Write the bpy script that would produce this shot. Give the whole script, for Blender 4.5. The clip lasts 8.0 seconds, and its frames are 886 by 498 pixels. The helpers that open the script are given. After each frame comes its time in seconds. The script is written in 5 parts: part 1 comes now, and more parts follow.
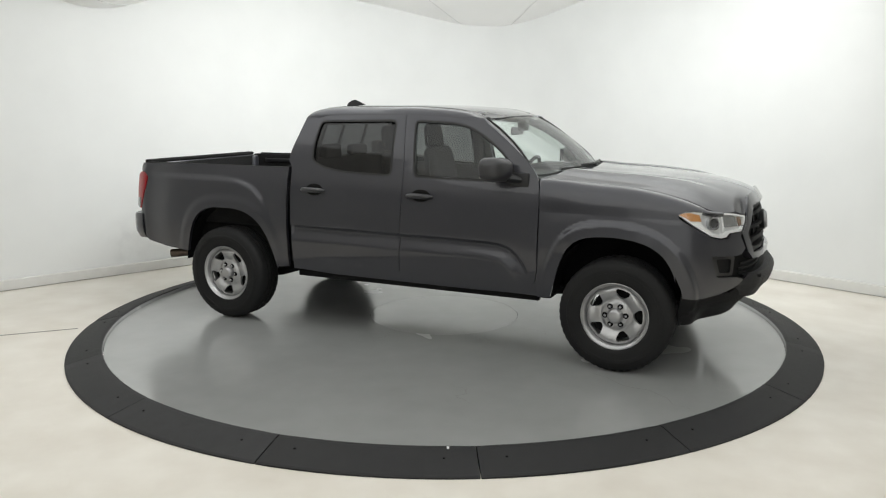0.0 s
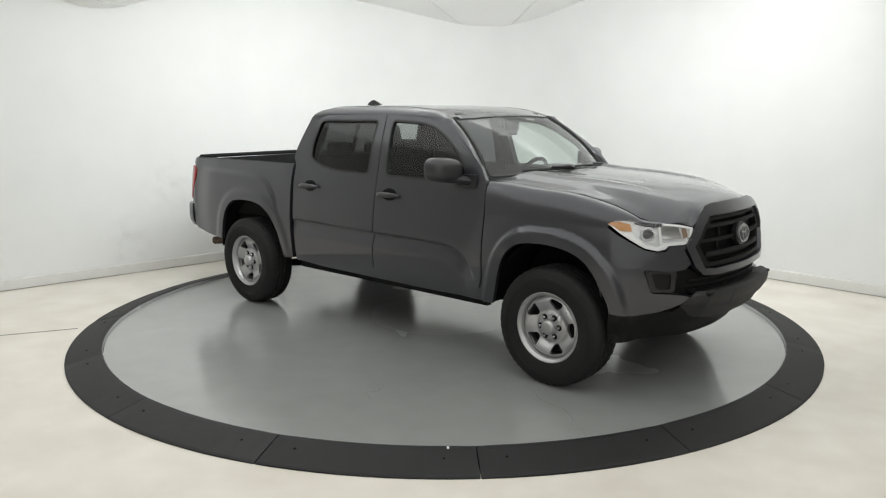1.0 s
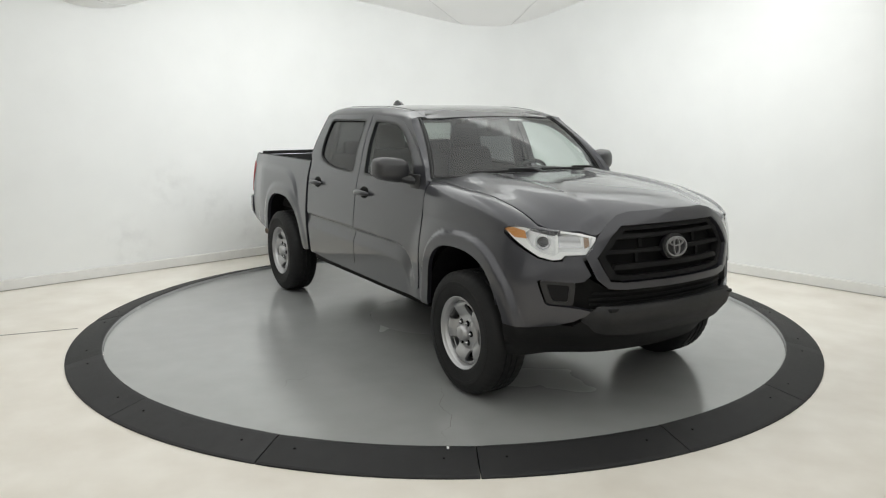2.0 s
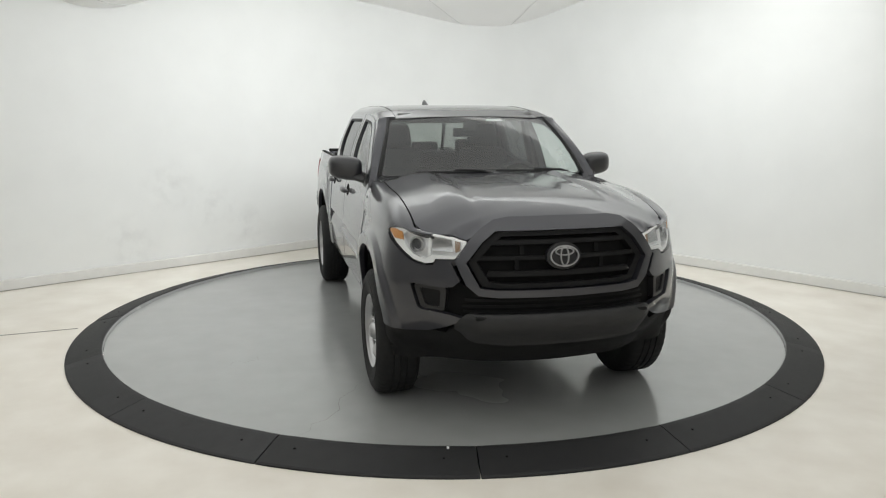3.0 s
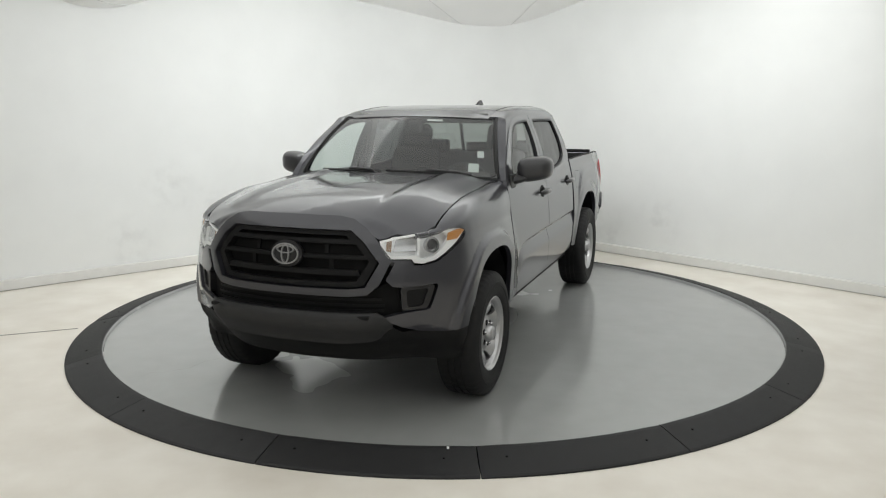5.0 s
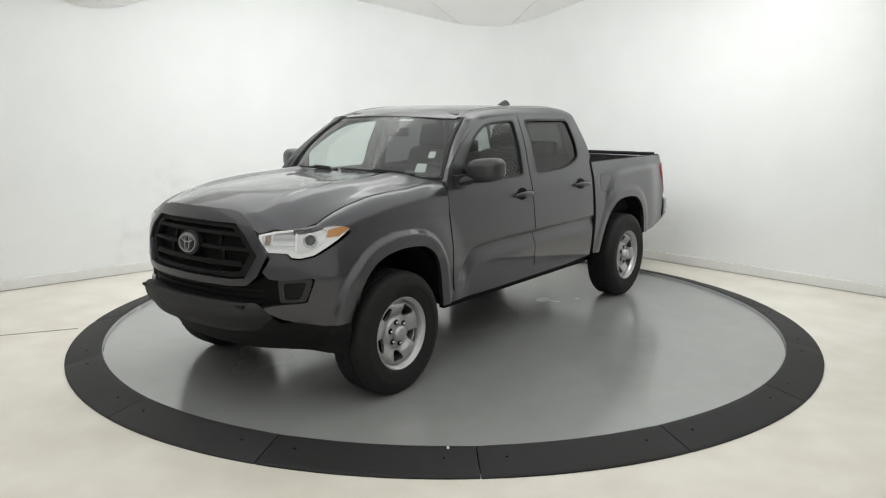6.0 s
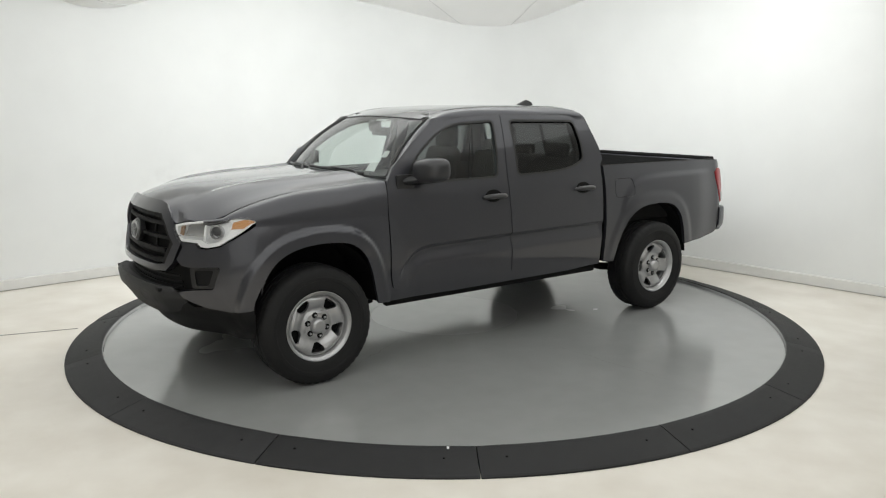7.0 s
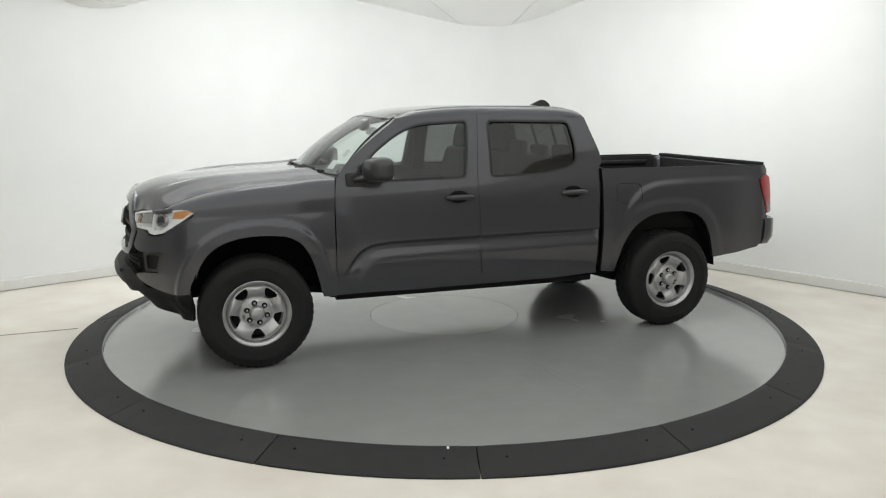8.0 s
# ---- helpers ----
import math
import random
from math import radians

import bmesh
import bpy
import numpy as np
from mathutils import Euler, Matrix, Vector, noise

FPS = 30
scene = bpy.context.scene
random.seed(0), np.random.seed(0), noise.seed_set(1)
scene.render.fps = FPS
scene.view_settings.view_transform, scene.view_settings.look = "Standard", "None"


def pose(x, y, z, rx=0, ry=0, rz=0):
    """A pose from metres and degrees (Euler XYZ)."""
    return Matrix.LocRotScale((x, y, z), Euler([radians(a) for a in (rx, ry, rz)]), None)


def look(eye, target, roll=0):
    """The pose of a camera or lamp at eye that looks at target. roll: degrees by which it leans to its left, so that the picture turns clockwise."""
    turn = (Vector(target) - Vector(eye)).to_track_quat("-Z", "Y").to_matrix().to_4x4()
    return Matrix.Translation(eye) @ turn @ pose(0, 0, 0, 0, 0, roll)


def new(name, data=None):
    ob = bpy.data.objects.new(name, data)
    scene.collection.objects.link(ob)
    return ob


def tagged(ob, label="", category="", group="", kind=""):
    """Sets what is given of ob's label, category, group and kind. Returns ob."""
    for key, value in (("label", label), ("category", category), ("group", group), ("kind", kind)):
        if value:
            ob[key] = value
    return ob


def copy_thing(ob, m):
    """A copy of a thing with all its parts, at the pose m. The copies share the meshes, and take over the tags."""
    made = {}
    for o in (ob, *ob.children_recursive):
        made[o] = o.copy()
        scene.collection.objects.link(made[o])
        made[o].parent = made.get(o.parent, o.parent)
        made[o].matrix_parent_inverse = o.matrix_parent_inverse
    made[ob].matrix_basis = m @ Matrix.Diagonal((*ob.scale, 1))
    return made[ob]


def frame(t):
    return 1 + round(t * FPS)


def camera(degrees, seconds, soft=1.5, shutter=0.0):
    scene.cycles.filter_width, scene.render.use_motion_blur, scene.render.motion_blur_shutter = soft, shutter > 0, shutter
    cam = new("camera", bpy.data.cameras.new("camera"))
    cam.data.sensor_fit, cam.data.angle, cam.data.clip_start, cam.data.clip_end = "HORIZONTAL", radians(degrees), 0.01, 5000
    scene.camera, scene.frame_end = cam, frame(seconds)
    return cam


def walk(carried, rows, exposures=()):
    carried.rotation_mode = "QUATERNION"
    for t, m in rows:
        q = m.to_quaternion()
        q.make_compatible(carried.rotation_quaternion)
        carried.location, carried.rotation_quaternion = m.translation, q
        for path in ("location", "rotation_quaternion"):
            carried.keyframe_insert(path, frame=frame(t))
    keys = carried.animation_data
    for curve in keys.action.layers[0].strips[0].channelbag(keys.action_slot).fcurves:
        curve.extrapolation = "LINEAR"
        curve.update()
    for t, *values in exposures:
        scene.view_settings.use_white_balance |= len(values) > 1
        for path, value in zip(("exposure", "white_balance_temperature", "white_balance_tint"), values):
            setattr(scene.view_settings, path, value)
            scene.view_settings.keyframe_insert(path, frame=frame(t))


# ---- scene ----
# ---------------------------------------------------------------- camera
cam = camera(59.87, 8.0, soft=1.15)
EYE = look((0, -6.388, 1.733), (-0.0014, -5.4044, 1.5526))
walk(cam, [(0, EYE), (8, EYE)], exposures=[(0, 0.0), (1.5, -0.02), (3.0, -0.12), (4.5, -0.16), (6.0, -0.05), (7.0, -0.02), (8, 0.0)])

# ---------------------------------------------------------------- light
world = bpy.data.worlds.new("studio")
scene.world = world
world.use_nodes = True
world.node_tree.nodes["Background"].inputs["Color"].default_value = (0.9, 0.95, 1.0, 1)
world.node_tree.nodes["Background"].inputs["Strength"].default_value = 0.0


def area_lamp(name, x, y, z, target, sx, sy, power, color=(0.978, 1.0, 0.992)):
    data = bpy.data.lights.new(name, "AREA")
    data.shape, data.size, data.size_y = "RECTANGLE", sx, sy
    data.energy, data.color = power, color
    ob = new(name, data)
    ob.matrix_world = look((x, y, z), target)
    return ob


area_lamp("studio_light_main", 0, -3.2, 3.03, (0, -3.2, 0), 7.5, 9.5, 156)
# two unseen lamps added to brighten the left and right far walls
area_lamp("studio_wash_left", -0.75, 0.4, 2.86, (-3.3, 1.8, 1.5), 3.4, 0.8, 60)
area_lamp("studio_wash_right", 1.05, 0.3, 2.86, (1.9, 3.0, 1.6), 3.4, 0.8, 65)
# unseen fill behind the camera, added in place of bright walls there
area_lamp("studio_light_front", 0, -9.6, 2.0, (0, 0, 1.2), 9.0, 2.8, 34)

# ---------------------------------------------------------------- materials


def material(name, base, rough=0.5, metal=0.0, coat=0.0, spec=0.5, vary=0.0, scale=6.0, bump=0.0, bump_scale=60.0,
             rough_vary=0.0, coat_rough=0.04, other=None, detail=4.0):
    """Principled material with two-scale noise on colour, roughness and relief."""
    m = bpy.data.materials.new(name)
    m.use_nodes = True
    nt = m.node_tree
    b = nt.nodes["Principled BSDF"]
    b.inputs["Base Color"].default_value = (*base, 1)
    b.inputs["Roughness"].default_value = rough
    b.inputs["Metallic"].default_value = metal
    b.inputs["Coat Weight"].default_value = coat
    b.inputs["Coat Roughness"].default_value = coat_rough
    b.inputs["Specular IOR Level"].default_value = spec
    tc = nt.nodes.new("ShaderNodeTexCoord")
    if vary > 0:
        n1 = nt.nodes.new("ShaderNodeTexNoise")
        n1.inputs["Scale"].default_value, n1.inputs["Detail"].default_value = scale, detail
        nt.links.new(tc.outputs["Object"], n1.inputs["Vector"])
        n2 = nt.nodes.new("ShaderNodeTexNoise")
        n2.inputs["Scale"].default_value, n2.inputs["Detail"].default_value = scale * 0.17, 3
        nt.links.new(tc.outputs["Object"], n2.inputs["Vector"])
        avg = nt.nodes.new("ShaderNodeMath")
        avg.operation = "ADD"
        nt.links.new(n1.outputs["Fac"], avg.inputs[0])
        nt.links.new(n2.outputs["Fac"], avg.inputs[1])
        half = nt.nodes.new("ShaderNodeMapRange")
        half.inputs["From Min"].default_value, half.inputs["From Max"].default_value = 0.65, 1.35
        nt.links.new(avg.outputs[0], half.inputs["Value"])
        mix = nt.nodes.new("ShaderNodeMix")
        mix.data_type = "RGBA"
        lo = other if other else tuple(c * (1 - vary) for c in base)
        hi = base if other else tuple(min(1, c * (1 + vary)) for c in base)
        mix.inputs["A"].default_value, mix.inputs["B"].default_value = (*lo, 1), (*hi, 1)
        nt.links.new(half.outputs["Result"], mix.inputs["Factor"])
        nt.links.new(mix.outputs["Result"], b.inputs["Base Color"])
        if rough_vary > 0:
            mr = nt.nodes.new("ShaderNodeMapRange")
            mr.inputs["From Min"].default_value, mr.inputs["From Max"].default_value = 0.3, 0.7
            mr.inputs["To Min"].default_value, mr.inputs["To Max"].default_value = max(0, rough - rough_vary), rough + rough_vary
            nt.links.new(n2.outputs["Fac"], mr.inputs["Value"])
            nt.links.new(mr.outputs["Result"], b.inputs["Roughness"])
    if bump > 0:
        n3 = nt.nodes.new("ShaderNodeTexNoise")
        n3.inputs["Scale"].default_value, n3.inputs["Detail"].default_value = bump_scale, 3
        nt.links.new(tc.outputs["Object"], n3.inputs["Vector"])
        bp = nt.nodes.new("ShaderNodeBump")
        bp.inputs["Strength"].default_value, bp.inputs["Distance"].default_value = bump, 0.01
        nt.links.new(n3.outputs["Fac"], bp.inputs["Height"])
        nt.links.new(bp.outputs["Normal"], b.inputs["Normal"])
    return m


def glass_material(name, tint, tr=0.85, rough=0.0, gloss=0.08):
    """Thin glazing: clear or tinted transmission with mirror gloss on top."""
    m = bpy.data.materials.new(name)
    m.use_nodes = True
    nt = m.node_tree
    nt.nodes.remove(nt.nodes["Principled BSDF"])
    out = nt.nodes["Material Output"]
    t = nt.nodes.new("ShaderNodeBsdfTransparent")
    t.inputs["Color"].default_value = (*[tr * c for c in tint], 1)
    g = nt.nodes.new("ShaderNodeBsdfGlossy")
    g.inputs["Roughness"].default_value = rough
    lw = nt.nodes.new("ShaderNodeLayerWeight")
    lw.inputs["Blend"].default_value = 0.5
    pw = nt.nodes.new("ShaderNodeMath")
    pw.operation, pw.inputs[1].default_value = "POWER", 5.0
    fr = nt.nodes.new("ShaderNodeMapRange")
    fr.inputs["To Min"].default_value, fr.inputs["To Max"].default_value = gloss, 1.0
    nt.links.new(lw.outputs["Facing"], pw.inputs[0])
    nt.links.new(pw.outputs[0], fr.inputs["Value"])
    mx = nt.nodes.new("ShaderNodeMixShader")
    nt.links.new(fr.outputs[0], mx.inputs[0])
    nt.links.new(t.outputs[0], mx.inputs[1])
    nt.links.new(g.outputs[0], mx.inputs[2])
    nt.links.new(mx.outputs[0], out.inputs["Surface"])
    return m


PAINT = material("grey_metallic_paint", (0.043, 0.0435, 0.052), 0.38, 0.55, coat=1.0, vary=0.04, scale=900, coat_rough=0.06, detail=1)
PLASTIC = material("black_grained_plastic", (0.008, 0.008, 0.0084), 0.62, spec=0.22, vary=0.15, scale=30, bump=0.15, bump_scale=700)
SKID = material("grey_textured_plastic", (0.019, 0.019, 0.020), 0.6, vary=0.12, scale=25, bump=0.2, bump_scale=600)
SATIN = material("satin_black_trim", (0.014, 0.014, 0.015), 0.36, vary=0.1, scale=20)
DARK = material("underbody_black", (0.007, 0.007, 0.007), 0.8, spec=0.15, vary=0.3, scale=15)
LINER = material("bed_liner", (0.010, 0.010, 0.010), 0.8, spec=0.2, vary=0.25, scale=20, bump=0.4, bump_scale=300)
RUBBER = material("tyre_rubber", (0.009, 0.009, 0.0092), 0.7, spec=0.35, vary=0.18, scale=18, bump=0.12, bump_scale=220)
SEAL = material("window_seal_rubber", (0.01, 0.01, 0.01), 0.5)
SILVER = material("silver_painted_steel", (0.46, 0.46, 0.465), 0.34, 0.8, coat=0.3, vary=0.05, scale=25)
CHROME = material("chrome", (0.86, 0.87, 0.88), 0.08, 1.0)
HANDLE = material("dark_grey_satin_plastic", (0.028, 0.028, 0.031), 0.32, coat=0.4, vary=0.08, scale=30)
# non-metal white for the lamp chrome: its bright reflections are in the colour
LAMP_GLARE = material("lamp_reflector", (0.97, 0.97, 0.97), 0.3, 0.0, coat=0.5)
LAMP_IN = material("lamp_inner_reflector", (0.82, 0.82, 0.83), 0.28, 0.6, vary=0.1, scale=60, bump=0.25, bump_scale=45)
LAMP_GREY = material("lamp_bezel", (0.5, 0.5, 0.51), 0.15, 0.9)
DARKLENS = material("projector_lens", (0.05, 0.05, 0.055), 0.08, 0.0, coat=0.3)
AMBER_DIM = material("dim_amber_lens", (0.30, 0.19, 0.12), 0.2, coat=1.0)
AMBER = material("amber_lens", (0.62, 0.27, 0.07), 0.18, 0.0, coat=1.0)
RED = material("red_tail_lens", (0.33, 0.016, 0.02), 0.3, coat=0.4, vary=0.1, scale=40)
SMOKE_LENS = material("smoky_reverse_lens", (0.16, 0.15, 0.15), 0.2, coat=0.8)
FABRIC = material("charcoal_seat_cloth", (0.045, 0.045, 0.047), 0.9, vary=0.2, scale=40, bump=0.3, bump_scale=500)
INTERIOR = material("dark_grey_interior_plastic", (0.032, 0.032, 0.034), 0.65, vary=0.12, scale=30)
HEADLINER = material("grey_headliner", (0.25, 0.25, 0.245), 0.95, vary=0.06, scale=60)
STEEL = material("worn_exhaust_steel", (0.12, 0.09, 0.07), 0.45, 0.8, vary=0.4, scale=30)
STICKER = material("white_sticker", (0.8, 0.8, 0.8), 0.5)
GLASS = glass_material("clear_green_glass", (0.88, 0.94, 0.92), 0.9, gloss=0.06)
SCREEN = glass_material("laminated_green_glass", (0.86, 0.93, 0.90), 0.86, gloss=0.10)
REAR_GLASS = glass_material("tinted_rear_glass", (0.40, 0.42, 0.41), 0.9)
PRIVACY = glass_material("privacy_glass", (0.15, 0.155, 0.16), 0.9, gloss=0.06)
LENS = glass_material("clear_lamp_lens", (0.97, 0.98, 0.98), 0.97)
MIRROR = material("mirror_glass", (0.85, 0.86, 0.86), 0.02, 1.0)

WALL = material("white_cyclorama_paint", (0.80, 0.81, 0.80), 0.6, vary=0.03, scale=2.2, bump=0.03, bump_scale=8)


def scuffs(m, spots, radius, depth):
    """Faint grey scuff marks of uneven outline at a few places on the wall."""
    nt = m.node_tree
    b = nt.nodes["Principled BSDF"]
    src = b.inputs["Base Color"].links[0].from_socket
    tc = nt.nodes.new("ShaderNodeTexCoord")
    total = None
    for p in spots:
        d = nt.nodes.new("ShaderNodeVectorMath")
        d.operation = "DISTANCE"
        d.inputs[1].default_value = p
        nt.links.new(tc.outputs["Object"], d.inputs[0])
        r = nt.nodes.new("ShaderNodeMapRange")
        r.inputs["From Min"].default_value, r.inputs["From Max"].default_value = radius, radius * 0.1
        nt.links.new(d.outputs["Value"], r.inputs["Value"])
        if total is None:
            total = r.outputs["Result"]
        else:
            mx = nt.nodes.new("ShaderNodeMath")
            mx.operation = "MAXIMUM"
            nt.links.new(total, mx.inputs[0])
            nt.links.new(r.outputs["Result"], mx.inputs[1])
            total = mx.outputs[0]
    n = nt.nodes.new("ShaderNodeTexNoise")
    n.inputs["Scale"].default_value, n.inputs["Detail"].default_value = 7.0, 5.0
    nt.links.new(tc.outputs["Object"], n.inputs["Vector"])
    k = nt.nodes.new("ShaderNodeMapRange")
    k.inputs["From Min"].default_value, k.inputs["From Max"].default_value = 0.45, 0.7
    k.inputs["To Max"].default_value = depth
    nt.links.new(n.outputs["Fac"], k.inputs["Value"])
    f = nt.nodes.new("ShaderNodeMath")
    f.operation = "MULTIPLY"
    nt.links.new(total, f.inputs[0])
    nt.links.new(k.outputs["Result"], f.inputs[1])
    mix = nt.nodes.new("ShaderNodeMix")
    mix.data_type = "RGBA"
    nt.links.new(f.outputs[0], mix.inputs["Factor"])
    nt.links.new(src, mix.inputs["A"])
    mix.inputs["B"].default_value = (0.42, 0.42, 0.42, 1)
    nt.links.new(mix.outputs["Result"], b.inputs["Base Color"])


scuffs(WALL, [(-3.4, 1.82, 0.3), (-2.69, 2.46, 0.62), (-2.35, 2.76, 0.31), (-3.05, 2.14, 0.88), (1.94, 3.17, 0.49), (2.51, 2.55, 0.42), (2.06, 3.04, 0.15)], 0.36, 0.2)
CEILING = material("white_ceiling_fabric", (0.82, 0.82, 0.81), 0.9, vary=0.02, scale=2.0, bump=0.05, bump_scale=5)
# a weak glow added to the fabric to brighten its underside
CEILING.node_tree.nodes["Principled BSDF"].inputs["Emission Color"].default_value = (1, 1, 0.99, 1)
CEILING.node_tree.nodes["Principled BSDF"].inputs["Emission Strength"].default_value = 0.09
CEILING.cycles.emission_sampling = "NONE"
BASEBOARD = material("off_white_baseboard_paint", (0.72, 0.715, 0.69), 0.5, vary=0.05, scale=9)
FLOOR = material("cream_sealed_concrete", (0.88, 0.845, 0.775), 0.42, vary=0.06, scale=3.0, bump=0.03, bump_scale=30, rough_vary=0.1,
                 other=(0.72, 0.67, 0.59))
EPOXY = material("grey_epoxy_disc", (0.305, 0.31, 0.305), 0.22, vary=0.05, scale=5.0, rough_vary=0.07, coat=0.5, coat_rough=0.12, bump=0.008, bump_scale=18)
RAMP = material("charcoal_rubber_ramp", (0.018, 0.018, 0.0188), 0.6, spec=0.35, vary=0.22, scale=9, bump=0.15, bump_scale=160)


def piece_tone(m, lo, hi):
    """Each piece of a set a little lighter or darker than the next."""
    nt = m.node_tree
    b = nt.nodes["Principled BSDF"]
    src = b.inputs["Base Color"].links[0].from_socket
    info = nt.nodes.new("ShaderNodeObjectInfo")
    r = nt.nodes.new("ShaderNodeMapRange")
    r.inputs["To Min"].default_value, r.inputs["To Max"].default_value = lo, hi
    nt.links.new(info.outputs["Random"], r.inputs["Value"])
    sc = nt.nodes.new("ShaderNodeVectorMath")
    sc.operation = "SCALE"
    nt.links.new(src, sc.inputs[0])
    nt.links.new(r.outputs["Result"], sc.inputs["Scale"])
    nt.links.new(sc.outputs["Vector"], b.inputs["Base Color"])


piece_tone(RAMP, 0.72, 1.4)
CRACK = material("dark_hairline_crack", (0.12, 0.115, 0.11), 0.7)

# ---------------------------------------------------------------- mesh helpers


def link_mesh(name, verts, faces, mat, parent=None, label="", smooth=True, normals=None):
    me = bpy.data.meshes.new(name)
    me.from_pydata([tuple(map(float, v)) for v in verts], [], [tuple(map(int, f)) for f in faces])
    me.materials.append(mat)
    if smooth:
        me.polygons.foreach_set("use_smooth", [True] * len(me.polygons))
    me.update()
    if normals is not None:
        me.normals_split_custom_set_from_vertices([tuple(map(float, n)) for n in normals])
    ob = new(name, me)
    if parent is not None:
        ob.parent = parent
    if label:
        ob["label"] = label
    return ob


def part(name, bm, mat, parent=None, label="", smooth=True, angle=40):
    """Links a bmesh as one mesh object under a thing or a part."""
    bmesh.ops.recalc_face_normals(bm, faces=bm.faces[:])
    for f in bm.faces:
        f.smooth = smooth
    for e in bm.edges:
        if len(e.link_faces) == 2 and e.calc_face_angle() > radians(angle):
            e.smooth = False
    me = bpy.data.meshes.new(name)
    bm.to_mesh(me)
    bm.free()
    me.materials.append(mat)
    ob = new(name, me)
    if parent is not None:
        ob.parent = parent
    if label:
        ob["label"] = label
    return ob


def share(ob, m, parent=None):
    """A further part on the same mesh, at the pose m."""
    o = new(ob.name.split(".")[0], ob.data)
    o.parent = parent if parent is not None else ob.parent
    o.matrix_basis = m
    if "label" in ob:
        o["label"] = ob["label"]
    return o


def rbox(size, at=(0, 0, 0), bevel=0.01, seg=2, taper=None, m=None, bm=None):
    """A box with rounded edges; taper (tx, ty) narrows its top."""
    bm = bm or bmesh.new()
    r = bmesh.ops.create_cube(bm, size=1)
    vs = r["verts"]
    for v in vs:
        x, y, z = v.co
        if taper and z > 0:
            x, y = x * taper[0], y * taper[1]
        v.co = (x * size[0], y * size[1], z * size[2])
    if bevel > 0:
        es = list({e for v in vs for e in v.link_edges})
        r2 = bmesh.ops.bevel(bm, geom=es, offset=bevel, segments=seg, affect="EDGES", profile=0.5)
        vs = list({v for f in r2["faces"] for v in f.verts} | {v for v in vs if v.is_valid})
        seen = set(vs)
        stack = list(vs)
        while stack:
            for e in stack.pop().link_edges:
                for w in e.verts:
                    if w not in seen:
                        seen.add(w)
                        stack.append(w)
        vs = list(seen)
    mat = Matrix.Translation(at) @ (m if m is not None else Matrix.Identity(4))
    bmesh.ops.transform(bm, matrix=mat, verts=vs)
    return bm


def lathe(profile, n=48, bm=None, close=False):
    """Profile of (radius, y) turned about the y axis."""
    bm = bm or bmesh.new()
    rings = []
    for r, y in profile:
        rings.append([bm.verts.new((r * math.cos(2 * math.pi * i / n), y, r * math.sin(2 * math.pi * i / n))) for i in range(n)])
    for a, b in zip(rings, rings[1:]):
        for i in range(n):
            bm.faces.new((a[i], a[(i + 1) % n], b[(i + 1) % n], b[i]))
    if close:
        bm.faces.new(rings[0])
        bm.faces.new(rings[-1][::-1])
    return bm


def tube(path, radius, n=10, bm=None, caps=True, squash=1.0):
    """A round bar along a list of points."""
    bm = bm or bmesh.new()
    pts = [Vector(p) for p in path]
    rings = []
    for i, p in enumerate(pts):
        d = (pts[min(i + 1, len(pts) - 1)] - pts[max(i - 1, 0)]).normalized()
        a = d.cross(Vector((0, 0, 1)))
        if a.length < 0.05:
            a = d.cross(Vector((1, 0, 0)))
        a.normalize()
        b = d.cross(a)
        rad = radius[i] if isinstance(radius, (list, tuple)) else radius
        rings.append([bm.verts.new(p + rad * (math.cos(2 * math.pi * k / n) * a + squash * math.sin(2 * math.pi * k / n) * b)) for k in range(n)])
    for r, s in zip(rings, rings[1:]):
        for k in range(n):
            bm.faces.new((r[k], r[(k + 1) % n], s[(k + 1) % n], s[k]))
    if caps:
        bm.faces.new(rings[0][::-1])
        bm.faces.new(rings[-1])
    return bm


def spline(xs, ys):
    """Smooth curve through the points, as a function of arrays."""
    xs, ys = np.array(xs, float), np.array(ys, float)
    d = np.diff(ys) / np.diff(xs)
    m = np.concatenate([[d[0]], (d[:-1] + d[1:]) / 2, [d[-1]]])
    flat = np.concatenate([[False], d[:-1] * d[1:] <= 0, [False]])
    m[flat] = 0
    X = np.linspace(xs[0], xs[-1], 600)
    i = np.clip(np.searchsorted(xs, X) - 1, 0, len(xs) - 2)
    h = xs[i + 1] - xs[i]
    t = (X - xs[i]) / h
    Yv = ((2 * t**3 - 3 * t**2 + 1) * ys[i] + (t**3 - 2 * t**2 + t) * h * m[i] + (-2 * t**3 + 3 * t**2) * ys[i + 1] + (t**3 - t**2) * h * m[i + 1])
    return lambda q: np.interp(q, X, Yv)


def smoothstep(a, b, x):
    t = np.clip((x - a) / (b - a), 0, 1)
    return t * t * (3 - 2 * t)


def inside(poly, pts):
    x, y = pts[:, 0], pts[:, 1]
    r = np.zeros(len(pts), bool)
    for (x0, y0), (x1, y1) in zip(poly, np.roll(poly, -1, axis=0)):
        if y0 != y1:
            r ^= ((y0 > y) != (y1 > y)) & (x < (x1 - x0) * (y - y0) / (y1 - y0) + x0)
    return r


def edge_distance(poly, pts, closed=True):
    a = np.asarray(poly, float)
    b = np.roll(a, -1, axis=0)
    if not closed:
        a, b = a[:-1], b[:-1]
    best = np.full(len(pts), 1e9)
    for p, q in zip(a, b):
        d = q - p
        t = np.clip(((pts - p) @ d) / max(d @ d, 1e-12), 0, 1)
        best = np.minimum(best, np.hypot(*(pts - p - t[:, None] * d).T))
    return best


